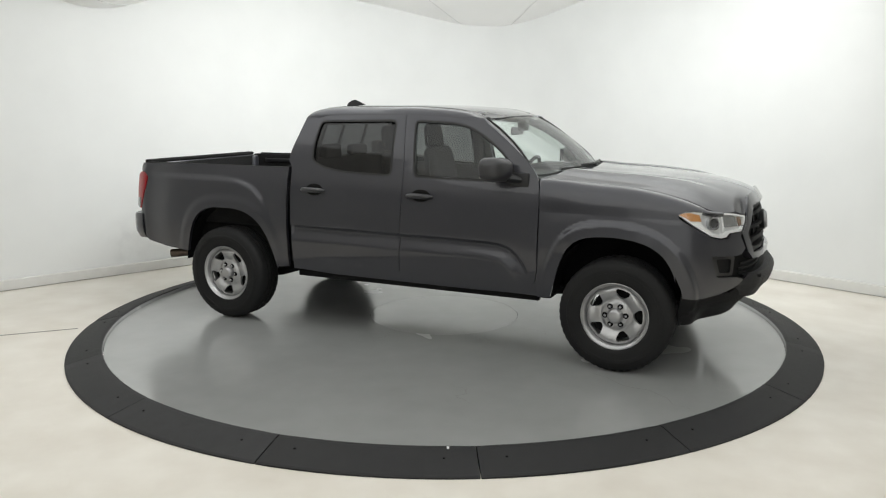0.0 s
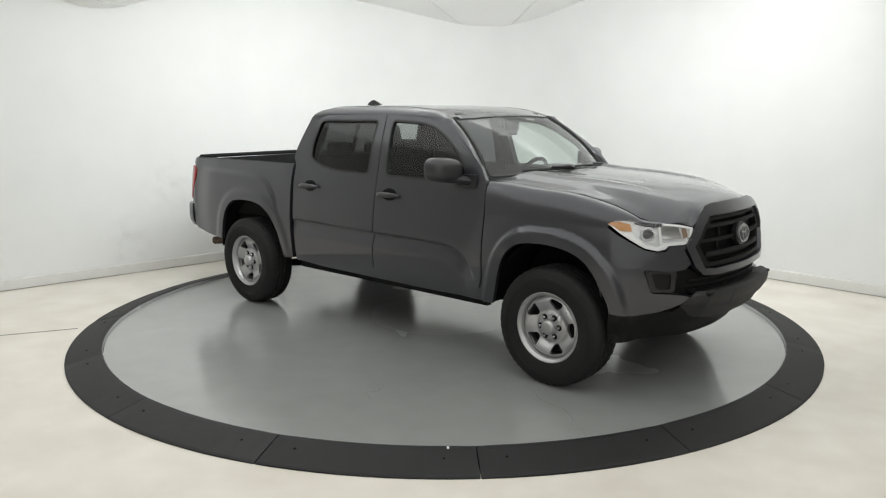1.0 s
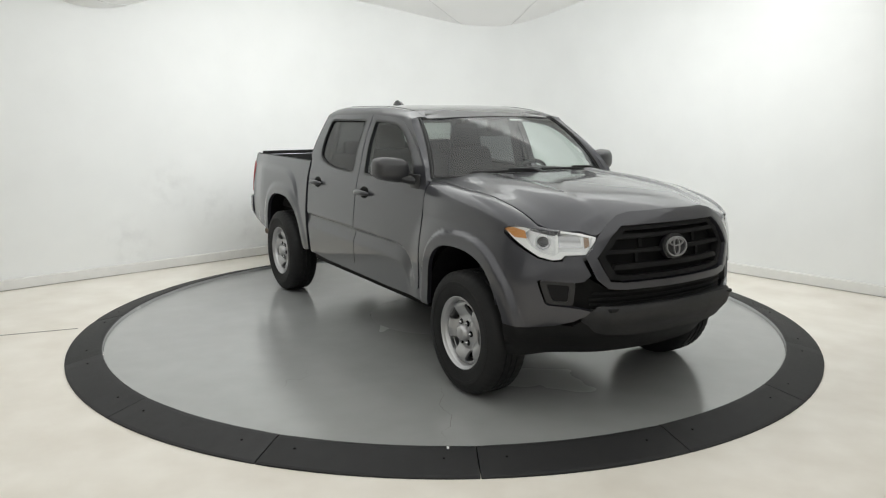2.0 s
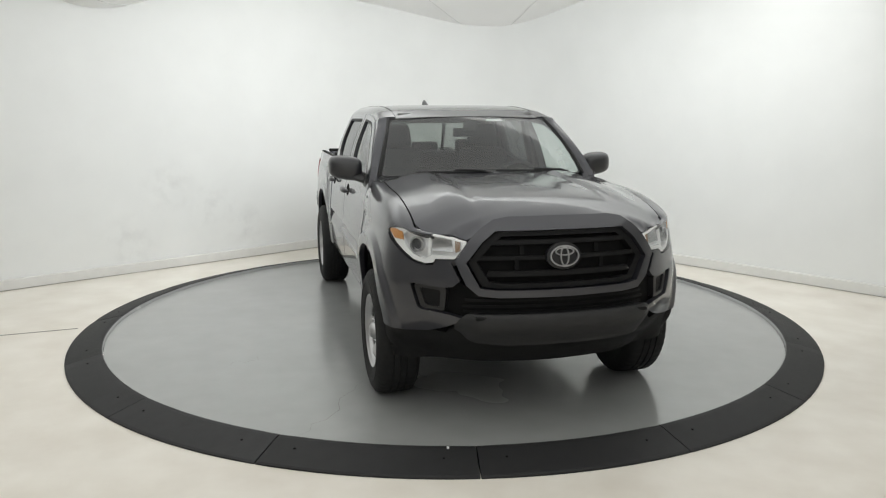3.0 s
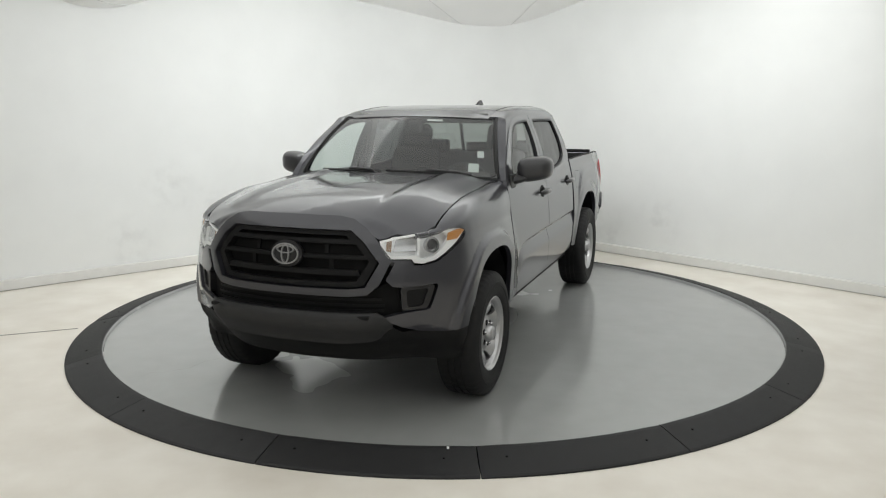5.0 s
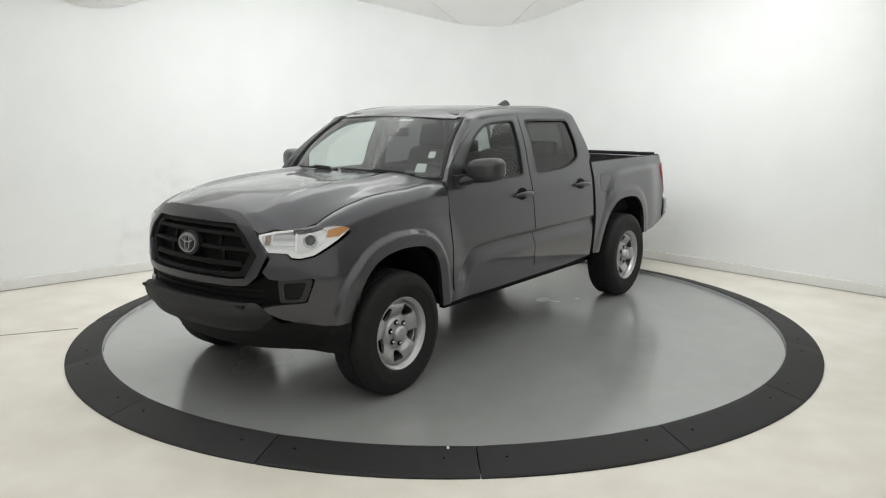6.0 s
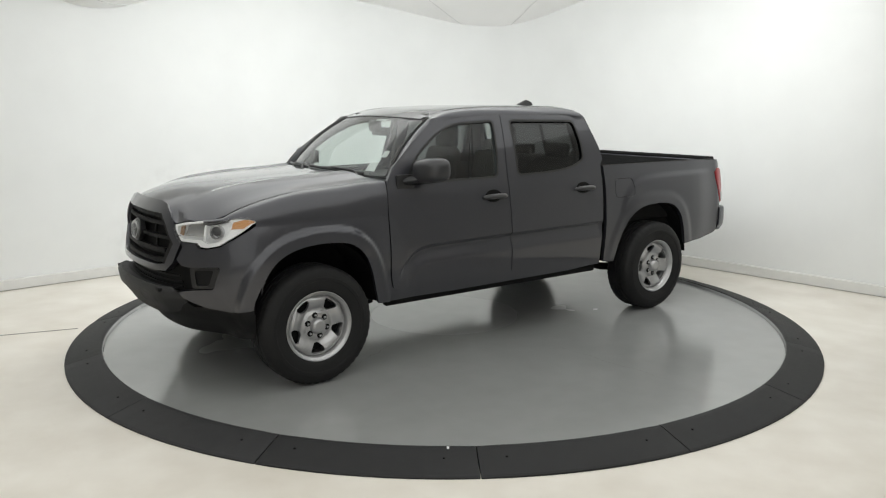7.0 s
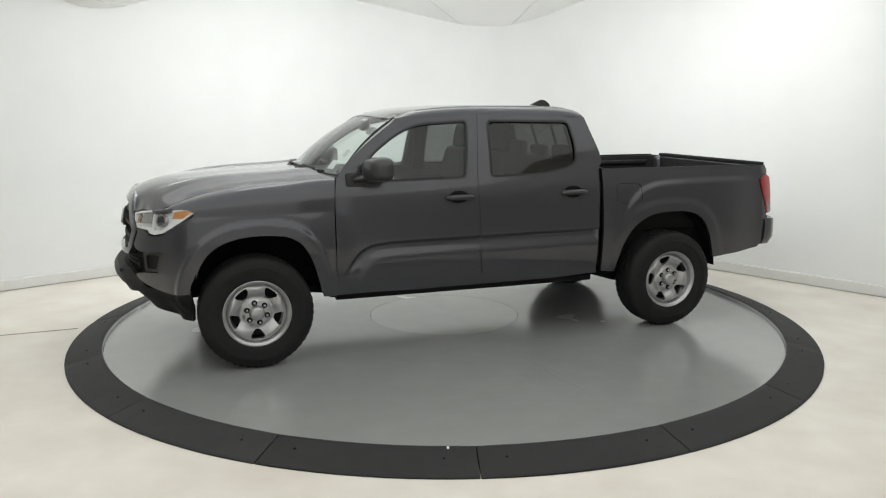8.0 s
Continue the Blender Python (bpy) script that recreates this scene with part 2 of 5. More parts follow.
def resample(poly, step, closed=True):
    a = np.asarray(poly, float)
    out = []
    n = len(a) if closed else len(a) - 1
    for i in range(n):
        p, q = a[i], a[(i + 1) % len(a)]
        k = max(1, int(round(np.hypot(*(q - p)) / step)))
        for j in range(k):
            out.append(p + (q - p) * j / k)
    return np.array(out)


def rounded(poly, radius, n=4):
    """Polygon with its corners rounded; radius is one number or one for each corner."""
    out = []
    k = len(poly)
    for i in range(k):
        p0, p, p1 = (np.array(poly[(i + j) % k], float) for j in (-1, 0, 1))
        r = radius[i] if isinstance(radius, (list, tuple)) else radius
        l0, l1 = np.hypot(*(p0 - p)), np.hypot(*(p1 - p))
        r0 = min(r, 0.45 * l0, 0.45 * l1)
        a, b = p + (p0 - p) / l0 * r0, p + (p1 - p) / l1 * r0
        for j in range(n + 1):
            t = j / n
            out.append((1 - t) ** 2 * a + 2 * t * (1 - t) * p + t * t * b)
    return [tuple(q) for q in out]


def panel(name, outline, mp, mat, parent=None, holes=(), step=0.045, thick=0.014, edge=0.003, out=(0, 1, 0), label="", mirror=False):
    """A sheet-metal panel: a flat outline with holes, meshed finely, laid on the surface mp(u, v), with turned-in edges."""
    loops = [resample(outline, step * 0.6)] + [resample(h, step * 0.6) for h in holes]
    pts, edges, border = [], [], []
    for lp in loops:
        base = len(pts)
        pts += list(lp)
        n = len(lp)
        edges += [(base + i, base + (i + 1) % n) for i in range(n)]
        border.append(list(range(base, base + n)))
    nb = len(pts)
    lo, hi = loops[0].min(0), loops[0].max(0)
    gx, gy = np.meshgrid(np.arange(lo[0] + step * 0.37, hi[0], step), np.arange(lo[1] + step * 0.41, hi[1], step))
    g = np.stack([gx.ravel(), gy.ravel()], 1)
    ring = []
    if edge > 0:
        for lp in loops:
            t = np.roll(lp, -1, 0) - np.roll(lp, 1, 0)
            nn = np.stack([-t[:, 1], t[:, 0]], 1) / np.maximum(np.hypot(t[:, 0], t[:, 1]), 1e-9)[:, None]
            ring += [lp + nn * 0.006, lp - nn * 0.006]
        ring = np.concatenate(ring)
    cand = [(g, step * 0.35)] + ([(ring, 0.0045)] if len(ring) else [])
    for c, dmin in cand:
        if not len(c):
            continue
        keep = inside(loops[0], c)
        dist = edge_distance(loops[0], c)
        for h in loops[1:]:
            keep &= ~inside(h, c)
            dist = np.minimum(dist, edge_distance(h, c))
        pts += list(c[keep & (dist > dmin)])
    from mathutils import geometry
    vs, _, fs, orig, _, _ = geometry.delaunay_2d_cdt([Vector(p) for p in pts], edges, [], 0, 1e-6)
    vs2 = np.array([(v.x, v.y) for v in vs])
    back = {}
    for i, o in enumerate(orig):
        for j in o:
            back[j] = i
    fs = np.array([list(f) for f in fs if len(f) == 3])
    cen = vs2[fs].mean(1)
    keep = inside(loops[0], cen)
    for h in loops[1:]:
        keep &= ~inside(h, cen)
    fs = fs[keep]
    u, v = vs2[:, 0], vs2[:, 1]
    P = mp(u, v)
    e = 4e-3
    N = np.cross(mp(u + e, v) - mp(u - e, v), mp(u, v + e) - mp(u, v - e))
    N /= np.maximum(np.linalg.norm(N, axis=1), 1e-12)[:, None]
    used = np.unique(fs)
    if (N[used] @ np.array(out)).mean() < 0:
        N = -N
    tri_n = np.cross(P[fs[:, 1]] - P[fs[:, 0]], P[fs[:, 2]] - P[fs[:, 0]])
    flip = (tri_n * N[fs[:, 0]]).sum(1) < 0
    fs[flip] = fs[flip][:, ::-1]
    bset = np.array([back[i] for i in range(nb)])
    if edge > 0:
        P[bset] -= N[bset] * edge
    verts, norms, faces = list(P), list(N), [tuple(f) for f in fs]
    if thick > 0:
        count = {}
        for f in faces:
            for a, b in ((f[0], f[1]), (f[1], f[2]), (f[2], f[0])):
                count[(a, b)] = 1
        for (a, b) in list(count):
            if (b, a) not in count:
                s = np.cross(P[b] - P[a], N[a])
                s /= max(np.linalg.norm(s), 1e-9)
                k = len(verts)
                verts += [P[a], P[b], P[b] - N[b] * thick, P[a] - N[a] * thick]
                norms += [s] * 4
                faces.append((k, k + 3, k + 2, k + 1))
    verts, norms = np.array(verts), np.array(norms)
    usedv = np.zeros(len(verts), bool)
    usedv[[i for f in faces for i in f]] = True
    remap = np.cumsum(usedv) - 1
    verts, norms = verts[usedv], norms[usedv]
    faces = [tuple(remap[i] for i in f) for f in faces]
    made = [link_mesh(name, verts, faces, mat, parent, label, True, norms)]
    if mirror:
        k = np.array([1, -1, 1])
        made.append(link_mesh(name, verts * k, [f[::-1] for f in faces], mat, parent, label, True, norms * k))
    return made


def both(name, bmf, mat, parent, label="", **kw):
    """The same part on the left and, mirrored, on the right."""
    a = part(name, bmf(), mat, parent, label, **kw)
    bm = bmf()
    bmesh.ops.scale(bm, vec=(1, -1, 1), verts=bm.verts[:])
    b = part(name, bm, mat, parent, label, **kw)
    return a, b

# ---------------------------------------------------------------- room
Z_FLOOR = -0.033
Z_LIP = 0.028
HEAD = 3.12


def wall_line():
    """Plan of the cyclorama: two straight walls with a round corner, closed behind by plain walls."""
    c = np.array((0.19, 5.05))
    dl, dr = np.array((-0.743, -0.669)), np.array((0.680, -0.733))
    r = 2.2
    pts = [c + dl * 14.0] + [c + dl * k for k in np.linspace(10, r, 9)]
    a, b = c + dl * r, c + dr * r
    for t in np.linspace(0, 1, 24)[1:-1]:
        pts.append((1 - t) ** 2 * a + 2 * t * (1 - t) * c + t * t * b)
    pts += [c + dr * k for k in np.linspace(r, 10, 9)] + [c + dr * 14.0]
    return np.array(pts)


WALL_PLAN = wall_line()


def build_room():
    # floor: one sheet with slight unevenness
    bm = bmesh.new()
    bmesh.ops.create_grid(bm, x_segments=60, y_segments=60, size=12)
    for v in bm.verts:
        v.co.y -= 4
        v.co.z = Z_FLOOR - 0.001 + 0.001 * noise.noise(v.co * 0.8)
    tagged(part("floor", bm, FLOOR), "cream sealed concrete studio floor with faint stains", "floor", kind="structure")
    # walls with thickness
    p = WALL_PLAN
    t = np.gradient(p, axis=0)
    n = np.stack([-t[:, 1], t[:, 0]], 1) / np.hypot(t[:, 0], t[:, 1])[:, None]
    zs = [Z_FLOOR - 0.05, 0.4, 1.0, 1.6, 2.2, 2.7, 3.3, 3.6]
    verts, faces = [], []
    k = len(zs)
    for off in (0.0, 0.18):
        for q, m in zip(p, n):
            for z in zs:
                verts.append((*(q + m * off), z))
    cnt = len(p)
    for i in range(cnt - 1):
        for j in range(k - 1):
            a = i * k + j
            faces.append((a, a + 1, a + k + 1, a + k))
            b = cnt * k + a
            faces.append((b, b + k, b + k + 1, b + 1))
        faces.append((i * k + k - 1, cnt * k + i * k + k - 1, cnt * k + (i + 1) * k + k - 1, (i + 1) * k + k - 1))
    w = link_mesh("wall_cyclorama", verts, faces, WALL)
    tagged(w, "smooth white painted cyclorama wall with rounded corner", "wall", kind="structure")
    # low skirting along the wall foot
    verts, faces = [], []
    prof = [(0.0, 0.105), (0.026, 0.103), (0.034, 0.096), (0.036, 0.0)]
    for q, m in zip(p, n):
        for d, z in prof:
            verts.append((*(q - m * d), Z_FLOOR + z))
    for i in range(cnt - 1):
        for j in range(3):
            a = i * 4 + j
            faces.append((a, a + 4, a + 5, a + 1))
    tagged(link_mesh("baseboard", verts, faces, BASEBOARD, smooth=False), "low white baseboard along the wall foot", "baseboard", kind="structure")
    # flat grey strip that paints the shade line under the baseboard
    verts, faces = [], []
    for q, m in zip(p, n):
        for d, z in ((0.030, 0.004), (0.050, 0.003)):
            verts.append((*(q - m * d), Z_FLOOR + z))
    faces = [(2 * i, 2 * i + 2, 2 * i + 3, 2 * i + 1) for i in range(cnt - 1)]
    tagged(link_mesh("trim_wall_foot", verts, faces, JOINT_AND_SHADE, smooth=False), "thin grey strip painting the shade line along the baseboard foot", "floor joint", kind="structure")
    # plain walls behind the camera
    l, r = p[0], p[-1]
    for nm, a, b in (("wall_west", l, (l[0], -11.5)), ("wall_south", (l[0], -11.5), (r[0], -11.5)), ("wall_east", (r[0], -11.5), r)):
        a, b = Vector((*a, 0)), Vector((*b, 0))
        d = b - a
        bm = rbox((d.length + 0.2, 0.18, 3.7), ((a + b) / 2) + Vector((0, 0, 1.8)), 0.0, m=Matrix.Rotation(math.atan2(d.y, d.x), 4, "Z"))
        tagged(part(nm, bm, WALL, smooth=False), "plain white painted studio wall", "wall", kind="structure")
    # fabric ceiling that sags in two places along the wall
    def sag(x, y):
        s1 = math.exp(-(((x + 3.55) * 0.743 + (y - 1.72) * 0.669) / 0.85) ** 2 - (((x + 3.55) * -0.669 + (y - 1.72) * 0.743) / 1.0) ** 2)
        s2 = math.exp(-((x - 0.78) / 1.35) ** 2 - ((y - 4.35) / 1.1) ** 2)
        return HEAD - 0.40 * s1 - 0.34 * s2 + 0.02 * noise.noise(Vector((x, y, 0)) * 0.7)
    bm = bmesh.new()
    bmesh.ops.create_grid(bm, x_segments=150, y_segments=150, size=11)
    for v in bm.verts:
        v.co.y -= 4.2
        v.co.z = sag(v.co.x, v.co.y)
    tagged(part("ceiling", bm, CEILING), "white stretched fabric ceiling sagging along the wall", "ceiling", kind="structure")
    # sewn seams in the ceiling fabric over the sagging part
    for a, b in (((-0.55, 2.6), (0.35, 4.5)), ((1.35, 2.4), (0.75, 4.5)), ((-3.9, 0.2), (-3.0, 2.3))):
        line = [(a[0] + (b[0] - a[0]) * i / 24, a[1] + (b[1] - a[1]) * i / 24) for i in range(25)]
        tagged(part("trim_ceiling_seam", tube([(x, y, sag(x, y) - 0.004) for x, y in line], 0.004, 6), SEAM), "thin sewn seam in the white ceiling fabric", "ceiling seam", kind="structure")
    # thin seam lines in the floor
    for i, (a, b) in enumerate((((-5.2, -1.2), (-2.98, -0.35)), ((3.2, -1.9), (6.4, -2.6)))):
        a, b = Vector((*a, 0)), Vector((*b, 0))
        d = b - a
        bm = rbox((d.length, 0.006, 0.004), (a + b) / 2 + Vector((0, 0, Z_FLOOR + 0.001)), 0, m=Matrix.Rotation(math.atan2(d.y, d.x), 4, "Z"))
        tagged(part("trim_floor_joint", bm, JOINT_AND_SHADE, smooth=False), "thin joint line in the concrete floor", "floor joint", kind="structure")


# grey of the floor joints and of the painted shade at the wall foot
JOINT_AND_SHADE = material("floor_joint", (0.33, 0.31, 0.28), 0.8)
SEAM = material("off_white_thread", (0.76, 0.76, 0.75), 0.9)
R_IN, R_OUT = 2.685, 2.933


def build_turntable():
    table = new("turntable")
    tagged(table, "round grey glossy epoxy turntable disc set in the floor", "turntable")
    n = 128
    for name, r0, r1, z, mat, lab in (("deck", 0.6272, R_IN - 0.005, 0.0, EPOXY, "grey glossy epoxy deck"), ("centre_plate", 0.0, 0.626, 0.0, EPOXY_MID, "round centre plate, paler gloss")):
        bm = bmesh.new()
        rings = []
        for r, zz in ([(r0, -0.03), (r0, z - 0.002), (r0 + 0.001, z)] if r0 else []) + [(r, z) for r in np.linspace(max(r0 + 0.02, 0.05), r1 - 0.01, 8)] + [(r1 - 0.001, z), (r1, z - 0.001), (r1, -0.03)]:
            rings.append([bm.verts.new((r * math.cos(2 * math.pi * i / n), r * math.sin(2 * math.pi * i / n), zz)) for i in range(n)])
        for a, b in zip(rings, rings[1:]):
            for i in range(n):
                bm.faces.new((a[i], b[i], b[(i + 1) % n], a[(i + 1) % n]))
        if not r0:
            bm.faces.new(rings[0])
        part(name, bm, mat, table, lab)
    # hairline cracks that turn with the deck
    rnd = random.Random(4)
    for ang, r0, r1, wob in ((-31, 1.75, 2.62, 0.02), (-62, 1.7, 2.05, 0.03), (150, 0.7, 1.3, 0.015), (205, 0.75, 1.7, 0.012), (30, 0.8, 1.5, 0.015), (96, 1.2, 2.2, 0.008), (-12, 0.66, 1.15, 0.05), (-40, 0.65, 0.95, 0.06), (128, 0.64, 1.0, 0.05), (176, 0.66, 1.2, 0.03), (58, 0.65, 0.9, 0.05), (-100, 0.64, 1.0, 0.04)):
        pts = []
        for k in range(12):
            r = r0 + (r1 - r0) * k / 11
            a = radians(ang) + wob * rnd.uniform(-1, 1)
            pts.append(Vector((r * math.cos(a), r * math.sin(a), 0.0008)))
        verts, faces = [], []
        for k, q in enumerate(pts):
            d = (pts[min(k + 1, 11)] - pts[max(k - 1, 0)]).normalized()
            s = Vector((-d.y, d.x, 0)) * 0.0018 * (1 - abs(k - 5.5) / 7)
            verts += [q + s, q - s]
        faces = [(2 * k, 2 * k + 1, 2 * k + 3, 2 * k + 2) for k in range(11)]
        link_mesh("crack", verts, faces, CRACK, table, "dark hairline crack", smooth=False)
    # ring of ramp pieces, standing still
    ring = new("turntable_ring")
    tagged(ring, "charcoal rubber ramp ring in bolted segments round the turntable", "ramp ring")
    seg = 22.5
    prof = [(R_IN, -0.03), (R_IN, Z_LIP - 0.004), (R_IN + 0.004, Z_LIP), (R_IN + 0.03, Z_LIP - 0.002), (R_OUT - 0.012, Z_FLOOR + 0.014), (R_OUT, Z_FLOOR + 0.008), (R_OUT, Z_FLOOR - 0.004)]
    m = 10
    half = radians(seg / 2) - 0.0011
    verts, faces = [], []
    for i in range(m + 1):
        a = -half + 2 * half * i / m
        drop = 0.003 if i in (0, m) else 0
        for r, z in prof:
            verts.append((r * math.cos(a), r * math.sin(a), z - drop))
    k = len(prof)
    for i in range(m):
        for j in range(k - 1):
            q = i * k + j
            faces.append((q, q + k, q + k + 1, q + 1))
    faces.append(tuple(range(k)))
    faces.append(tuple(range(m * k, m * k + k))[::-1])
    first = link_mesh("ramp_segment", verts, faces, RAMP, ring, smooth=False)
    first.matrix_basis = pose(0, 0, 0, 0, 0, -86.5 + seg / 2)
    for i in range(1, 16):
        share(first, pose(0, 0, 0.0004 * (i % 3), 0, 0, -86.5 + seg / 2 + seg * i))
    # thin grey metal edging on the inner face of the ring
    n2, verts, faces = 128, [], []
    for i in range(n2):
        a = 2 * math.pi * i / n2
        for rr, z in ((R_IN - 0.003, -0.02), (R_IN - 0.003, Z_LIP - 0.006), (R_IN + 0.001, Z_LIP - 0.005)):
            verts.append((rr * math.cos(a), rr * math.sin(a), z))
    for i in range(n2):
        j = (i + 1) % n2
        for k2 in (0, 1):
            faces.append((3 * i + k2, 3 * j + k2, 3 * j + k2 + 1, 3 * i + k2 + 1))
    link_mesh("edging", verts, faces, EPOXY, ring, "grey edging strip")
    # bolt heads, two on each segment
    bm = bmesh.new()
    bmesh.ops.create_cone(bm, cap_ends=True, segments=10, radius1=0.008, radius2=0.006, depth=0.006)
    bolt = part("bolt", bm, DARK, ring)
    first_done = False
    for i in range(16):
        for da in (3.0, 19.0):
            a = radians(-86.5 + seg * i + da)
            r = 2.79
            z = Z_LIP - 0.002 + (r - R_IN - 0.03) * (Z_FLOOR + 0.016 - Z_LIP) / (R_OUT - R_IN - 0.042)
            mt = pose(r * math.cos(a), r * math.sin(a), z + 0.001)
            if not first_done:
                bolt.matrix_basis = mt
                first_done = True
            else:
                share(bolt, mt)
    # small pale chip by the ring's inner edge
    bm = rbox((0.012, 0.03, 0.004), (0.02, -2.712, Z_LIP + 0.001), 0.002)
    tagged(part("paint_chip", bm, STICKER), "small white paint chip on the ramp edge", "paint chip")
    return table


EPOXY_MID = material("paler_epoxy_plate", (0.35, 0.355, 0.35), 0.18, vary=0.05, scale=5.0, rough_vary=0.05, coat=0.5, coat_rough=0.1, bump=0.008, bump_scale=18)

build_room()
table = build_turntable()
# ---------------------------------------------------------------- pickup truck
# x runs forward from mid-wheelbase, y to the truck's left, z up from the deck
AXLE = 1.6175
ARCH_F = [(2.03, 0.50), (2.022, 0.577), (1.973, 0.725), (1.905, 0.82), (1.80, 0.88), (1.655, 0.908), (1.50, 0.908), (1.38, 0.89), (1.29, 0.825), (1.225, 0.69), (1.185, 0.53), (1.165, 0.455)]
ARCH_R = [(-1.125, 0.47), (-1.145, 0.55), (-1.185, 0.675), (-1.265, 0.81), (-1.37, 0.893), (-1.50, 0.925), (-1.69, 0.928), (-1.82, 0.913), (-1.92, 0.85), (-1.985, 0.72), (-2.02, 0.60), (-2.035, 0.535)]



def chaikin(pts, times=3):
    """An open outline with its corners cut smooth."""
    p = np.array(pts, float)
    for _ in range(times):
        q = np.empty((2 * len(p) - 2, 2))
        q[0::2], q[1::2] = 0.75 * p[:-1] + 0.25 * p[1:], 0.25 * p[:-1] + 0.75 * p[1:]
        p = np.concatenate([p[:1], q, p[-1:]])
    return [tuple(v) for v in p]


ARCH_F, ARCH_R = chaikin(ARCH_F, 3), chaikin(ARCH_R, 3)

front_y = spline([-0.01, 1.0, 1.70, 1.85, 1.95, 2.03, 2.13, 2.225, 2.30, 2.37, 2.425, 2.47], [0.87, 0.87, 0.870, 0.869, 0.866, 0.856, 0.810, 0.728, 0.637, 0.53, 0.40, 0.05])
lower = spline([0.30, 0.42, 0.50, 0.65, 0.79, 0.95, 1.05, 1.15, 1.24, 1.30, 1.45, 1.65, 1.72], [-0.03, -0.022, -0.012, 0.0, 0.006, -0.003, -0.013, -0.028, -0.050, -0.066, -0.108, -0.192, -0.225])


def arch_gap(x, z, arch):
    p = np.stack([x, z], 1)
    d = edge_distance(arch, p, closed=False)
    poly = np.array(arch + [(arch[-1][0], 0.0), (arch[0][0], 0.0)])
    return np.where(inside(poly, p), 0.0, d)


BLISTER = chaikin([(-2.60, 1.190), (-2.2, 1.186), (-1.62, 1.178), (-1.42, 1.155), (-1.28, 1.08), (-1.19, 0.93), (-1.12, 0.70)], 3)


def blister(x, z):
    """Raised field over the rear wheel: its upper edge runs level to the tail and turns down ahead of the wheel."""
    p = np.stack([x, z], 1)
    d = edge_distance(BLISTER, p, closed=False)
    under = inside(np.array(BLISTER + [(-1.12, 0.2), (-2.60, 0.2)]), p)
    fade = smoothstep(-2.50, -2.20, x) * (1 - smoothstep(-1.40, -1.20, x) * smoothstep(1.05, 0.80, z)) * smoothstep(-1.02, -1.10, x)
    return 0.017 * fade * np.where(under, smoothstep(-0.012, 0.045, d), smoothstep(0.012, -0.045, d))


def flare(x, z):
    gf, gr = arch_gap(x, z, ARCH_F), arch_gap(x, z, ARCH_R)
    lip = np.where(x < 1.6, 0.25 + 0.75 * smoothstep(0.55, 0.88, z), 1.0)
    f = 0.030 * lip * (1 - smoothstep(0.065, 0.108, gf)) + 0.026 * (1 - smoothstep(0.09, 0.34, gf))
    f = f * (1 - 0.35 * smoothstep(0.5, 0.42, z))
    r = 0.010 * (1 - smoothstep(0.05, 0.12, gr)) + blister(x, z)
    return f + r


CREASE = chaikin([(-1.02, 0.803), (-0.2, 0.797), (0.45, 0.7925), (0.74, 0.788), (0.86, 0.765), (0.95, 0.672), (1.01, 0.556), (1.03, 0.50)], 3)


def crease(x, z):
    """Dipped line along the lower doors, turning down at the front: sharp above, fading slowly below."""
    p = np.stack([x, z], 1)
    d = edge_distance(CREASE, p, closed=False)
    under = inside(np.array(CREASE + [(1.03, 0.2), (-1.02, 0.2)]), p)
    on = smoothstep(1.03, 0.98, x) * smoothstep(-1.0, -0.95, x) * (1 - smoothstep(0.86, 0.95, x) * smoothstep(0.70, 0.58, z))
    return on * 0.028 * np.where(under, smoothstep(0.11, 0.0, d), smoothstep(0.028, 0.0, d))


def side_y(x, z):
    y = front_y(np.maximum(x, 0.0)) + lower(z)
    y = y - 0.016 * smoothstep(-2.1, -2.5, x) - 1.3 * np.clip(-2.52 - x, 0, 1) ** 1.6
    y = y + flare(x, z)
    y = y - crease(x, z)
    return y


def side(x, z):
    return np.stack([x, side_y(x, z), z], 1)


hood_c = spline([0.9, 1.2, 1.34, 1.74, 2.12, 2.27, 2.33, 2.38, 2.45], [1.318, 1.314, 1.303, 1.285, 1.250, 1.213, 1.190, 1.162, 1.08])
hood_d = spline([0.9, 1.2, 1.4, 1.77, 2.1, 2.25, 2.45], [0.052, 0.052, 0.053, 0.066, 0.120, 0.172, 0.205])


def hood_z(x, y):
    a = np.abs(y)
    z = hood_c(x) - hood_d(x) * (a / 0.7) ** 2.2
    # two raised shoulders either side of a shallow centre
    w = smoothstep(2.3, 1.9, x)
    z = z + 0.018 * w * (smoothstep(0.39, 0.45, a) - smoothstep(0.52, 0.66, a)) - 0.006 * w * (1 - smoothstep(0.2, 0.36, a))
    z = z - 0.03 * smoothstep(2.29, 2.345, x) * smoothstep(0.38, 0.50, a)
    return z


def hood(x, y):
    return np.stack([x, y, hood_z(x, y)], 1)


def fender(x, v):
    """Front wing: upright side up to v = 1.05, then over the shoulder to the bonnet seam at v = 1.3."""
    z0 = np.minimum(v, 1.05)
    y1 = side_y(x, z0)
    a = np.clip((v - 1.05) / 0.25, 0, 1.2) * math.pi / 2
    ys = np.minimum(0.741, y1 - 0.05)
    zt = hood_z(x, ys)
    y = ys + (y1 - ys) * np.clip(np.cos(a), 1e-5, 1) ** 0.72
    z = np.where(v > 1.05, 1.05 + (zt - 1.05) * np.sin(a), z0)
    return np.stack([x, np.where(v > 1.05, y, y1), z], 1)


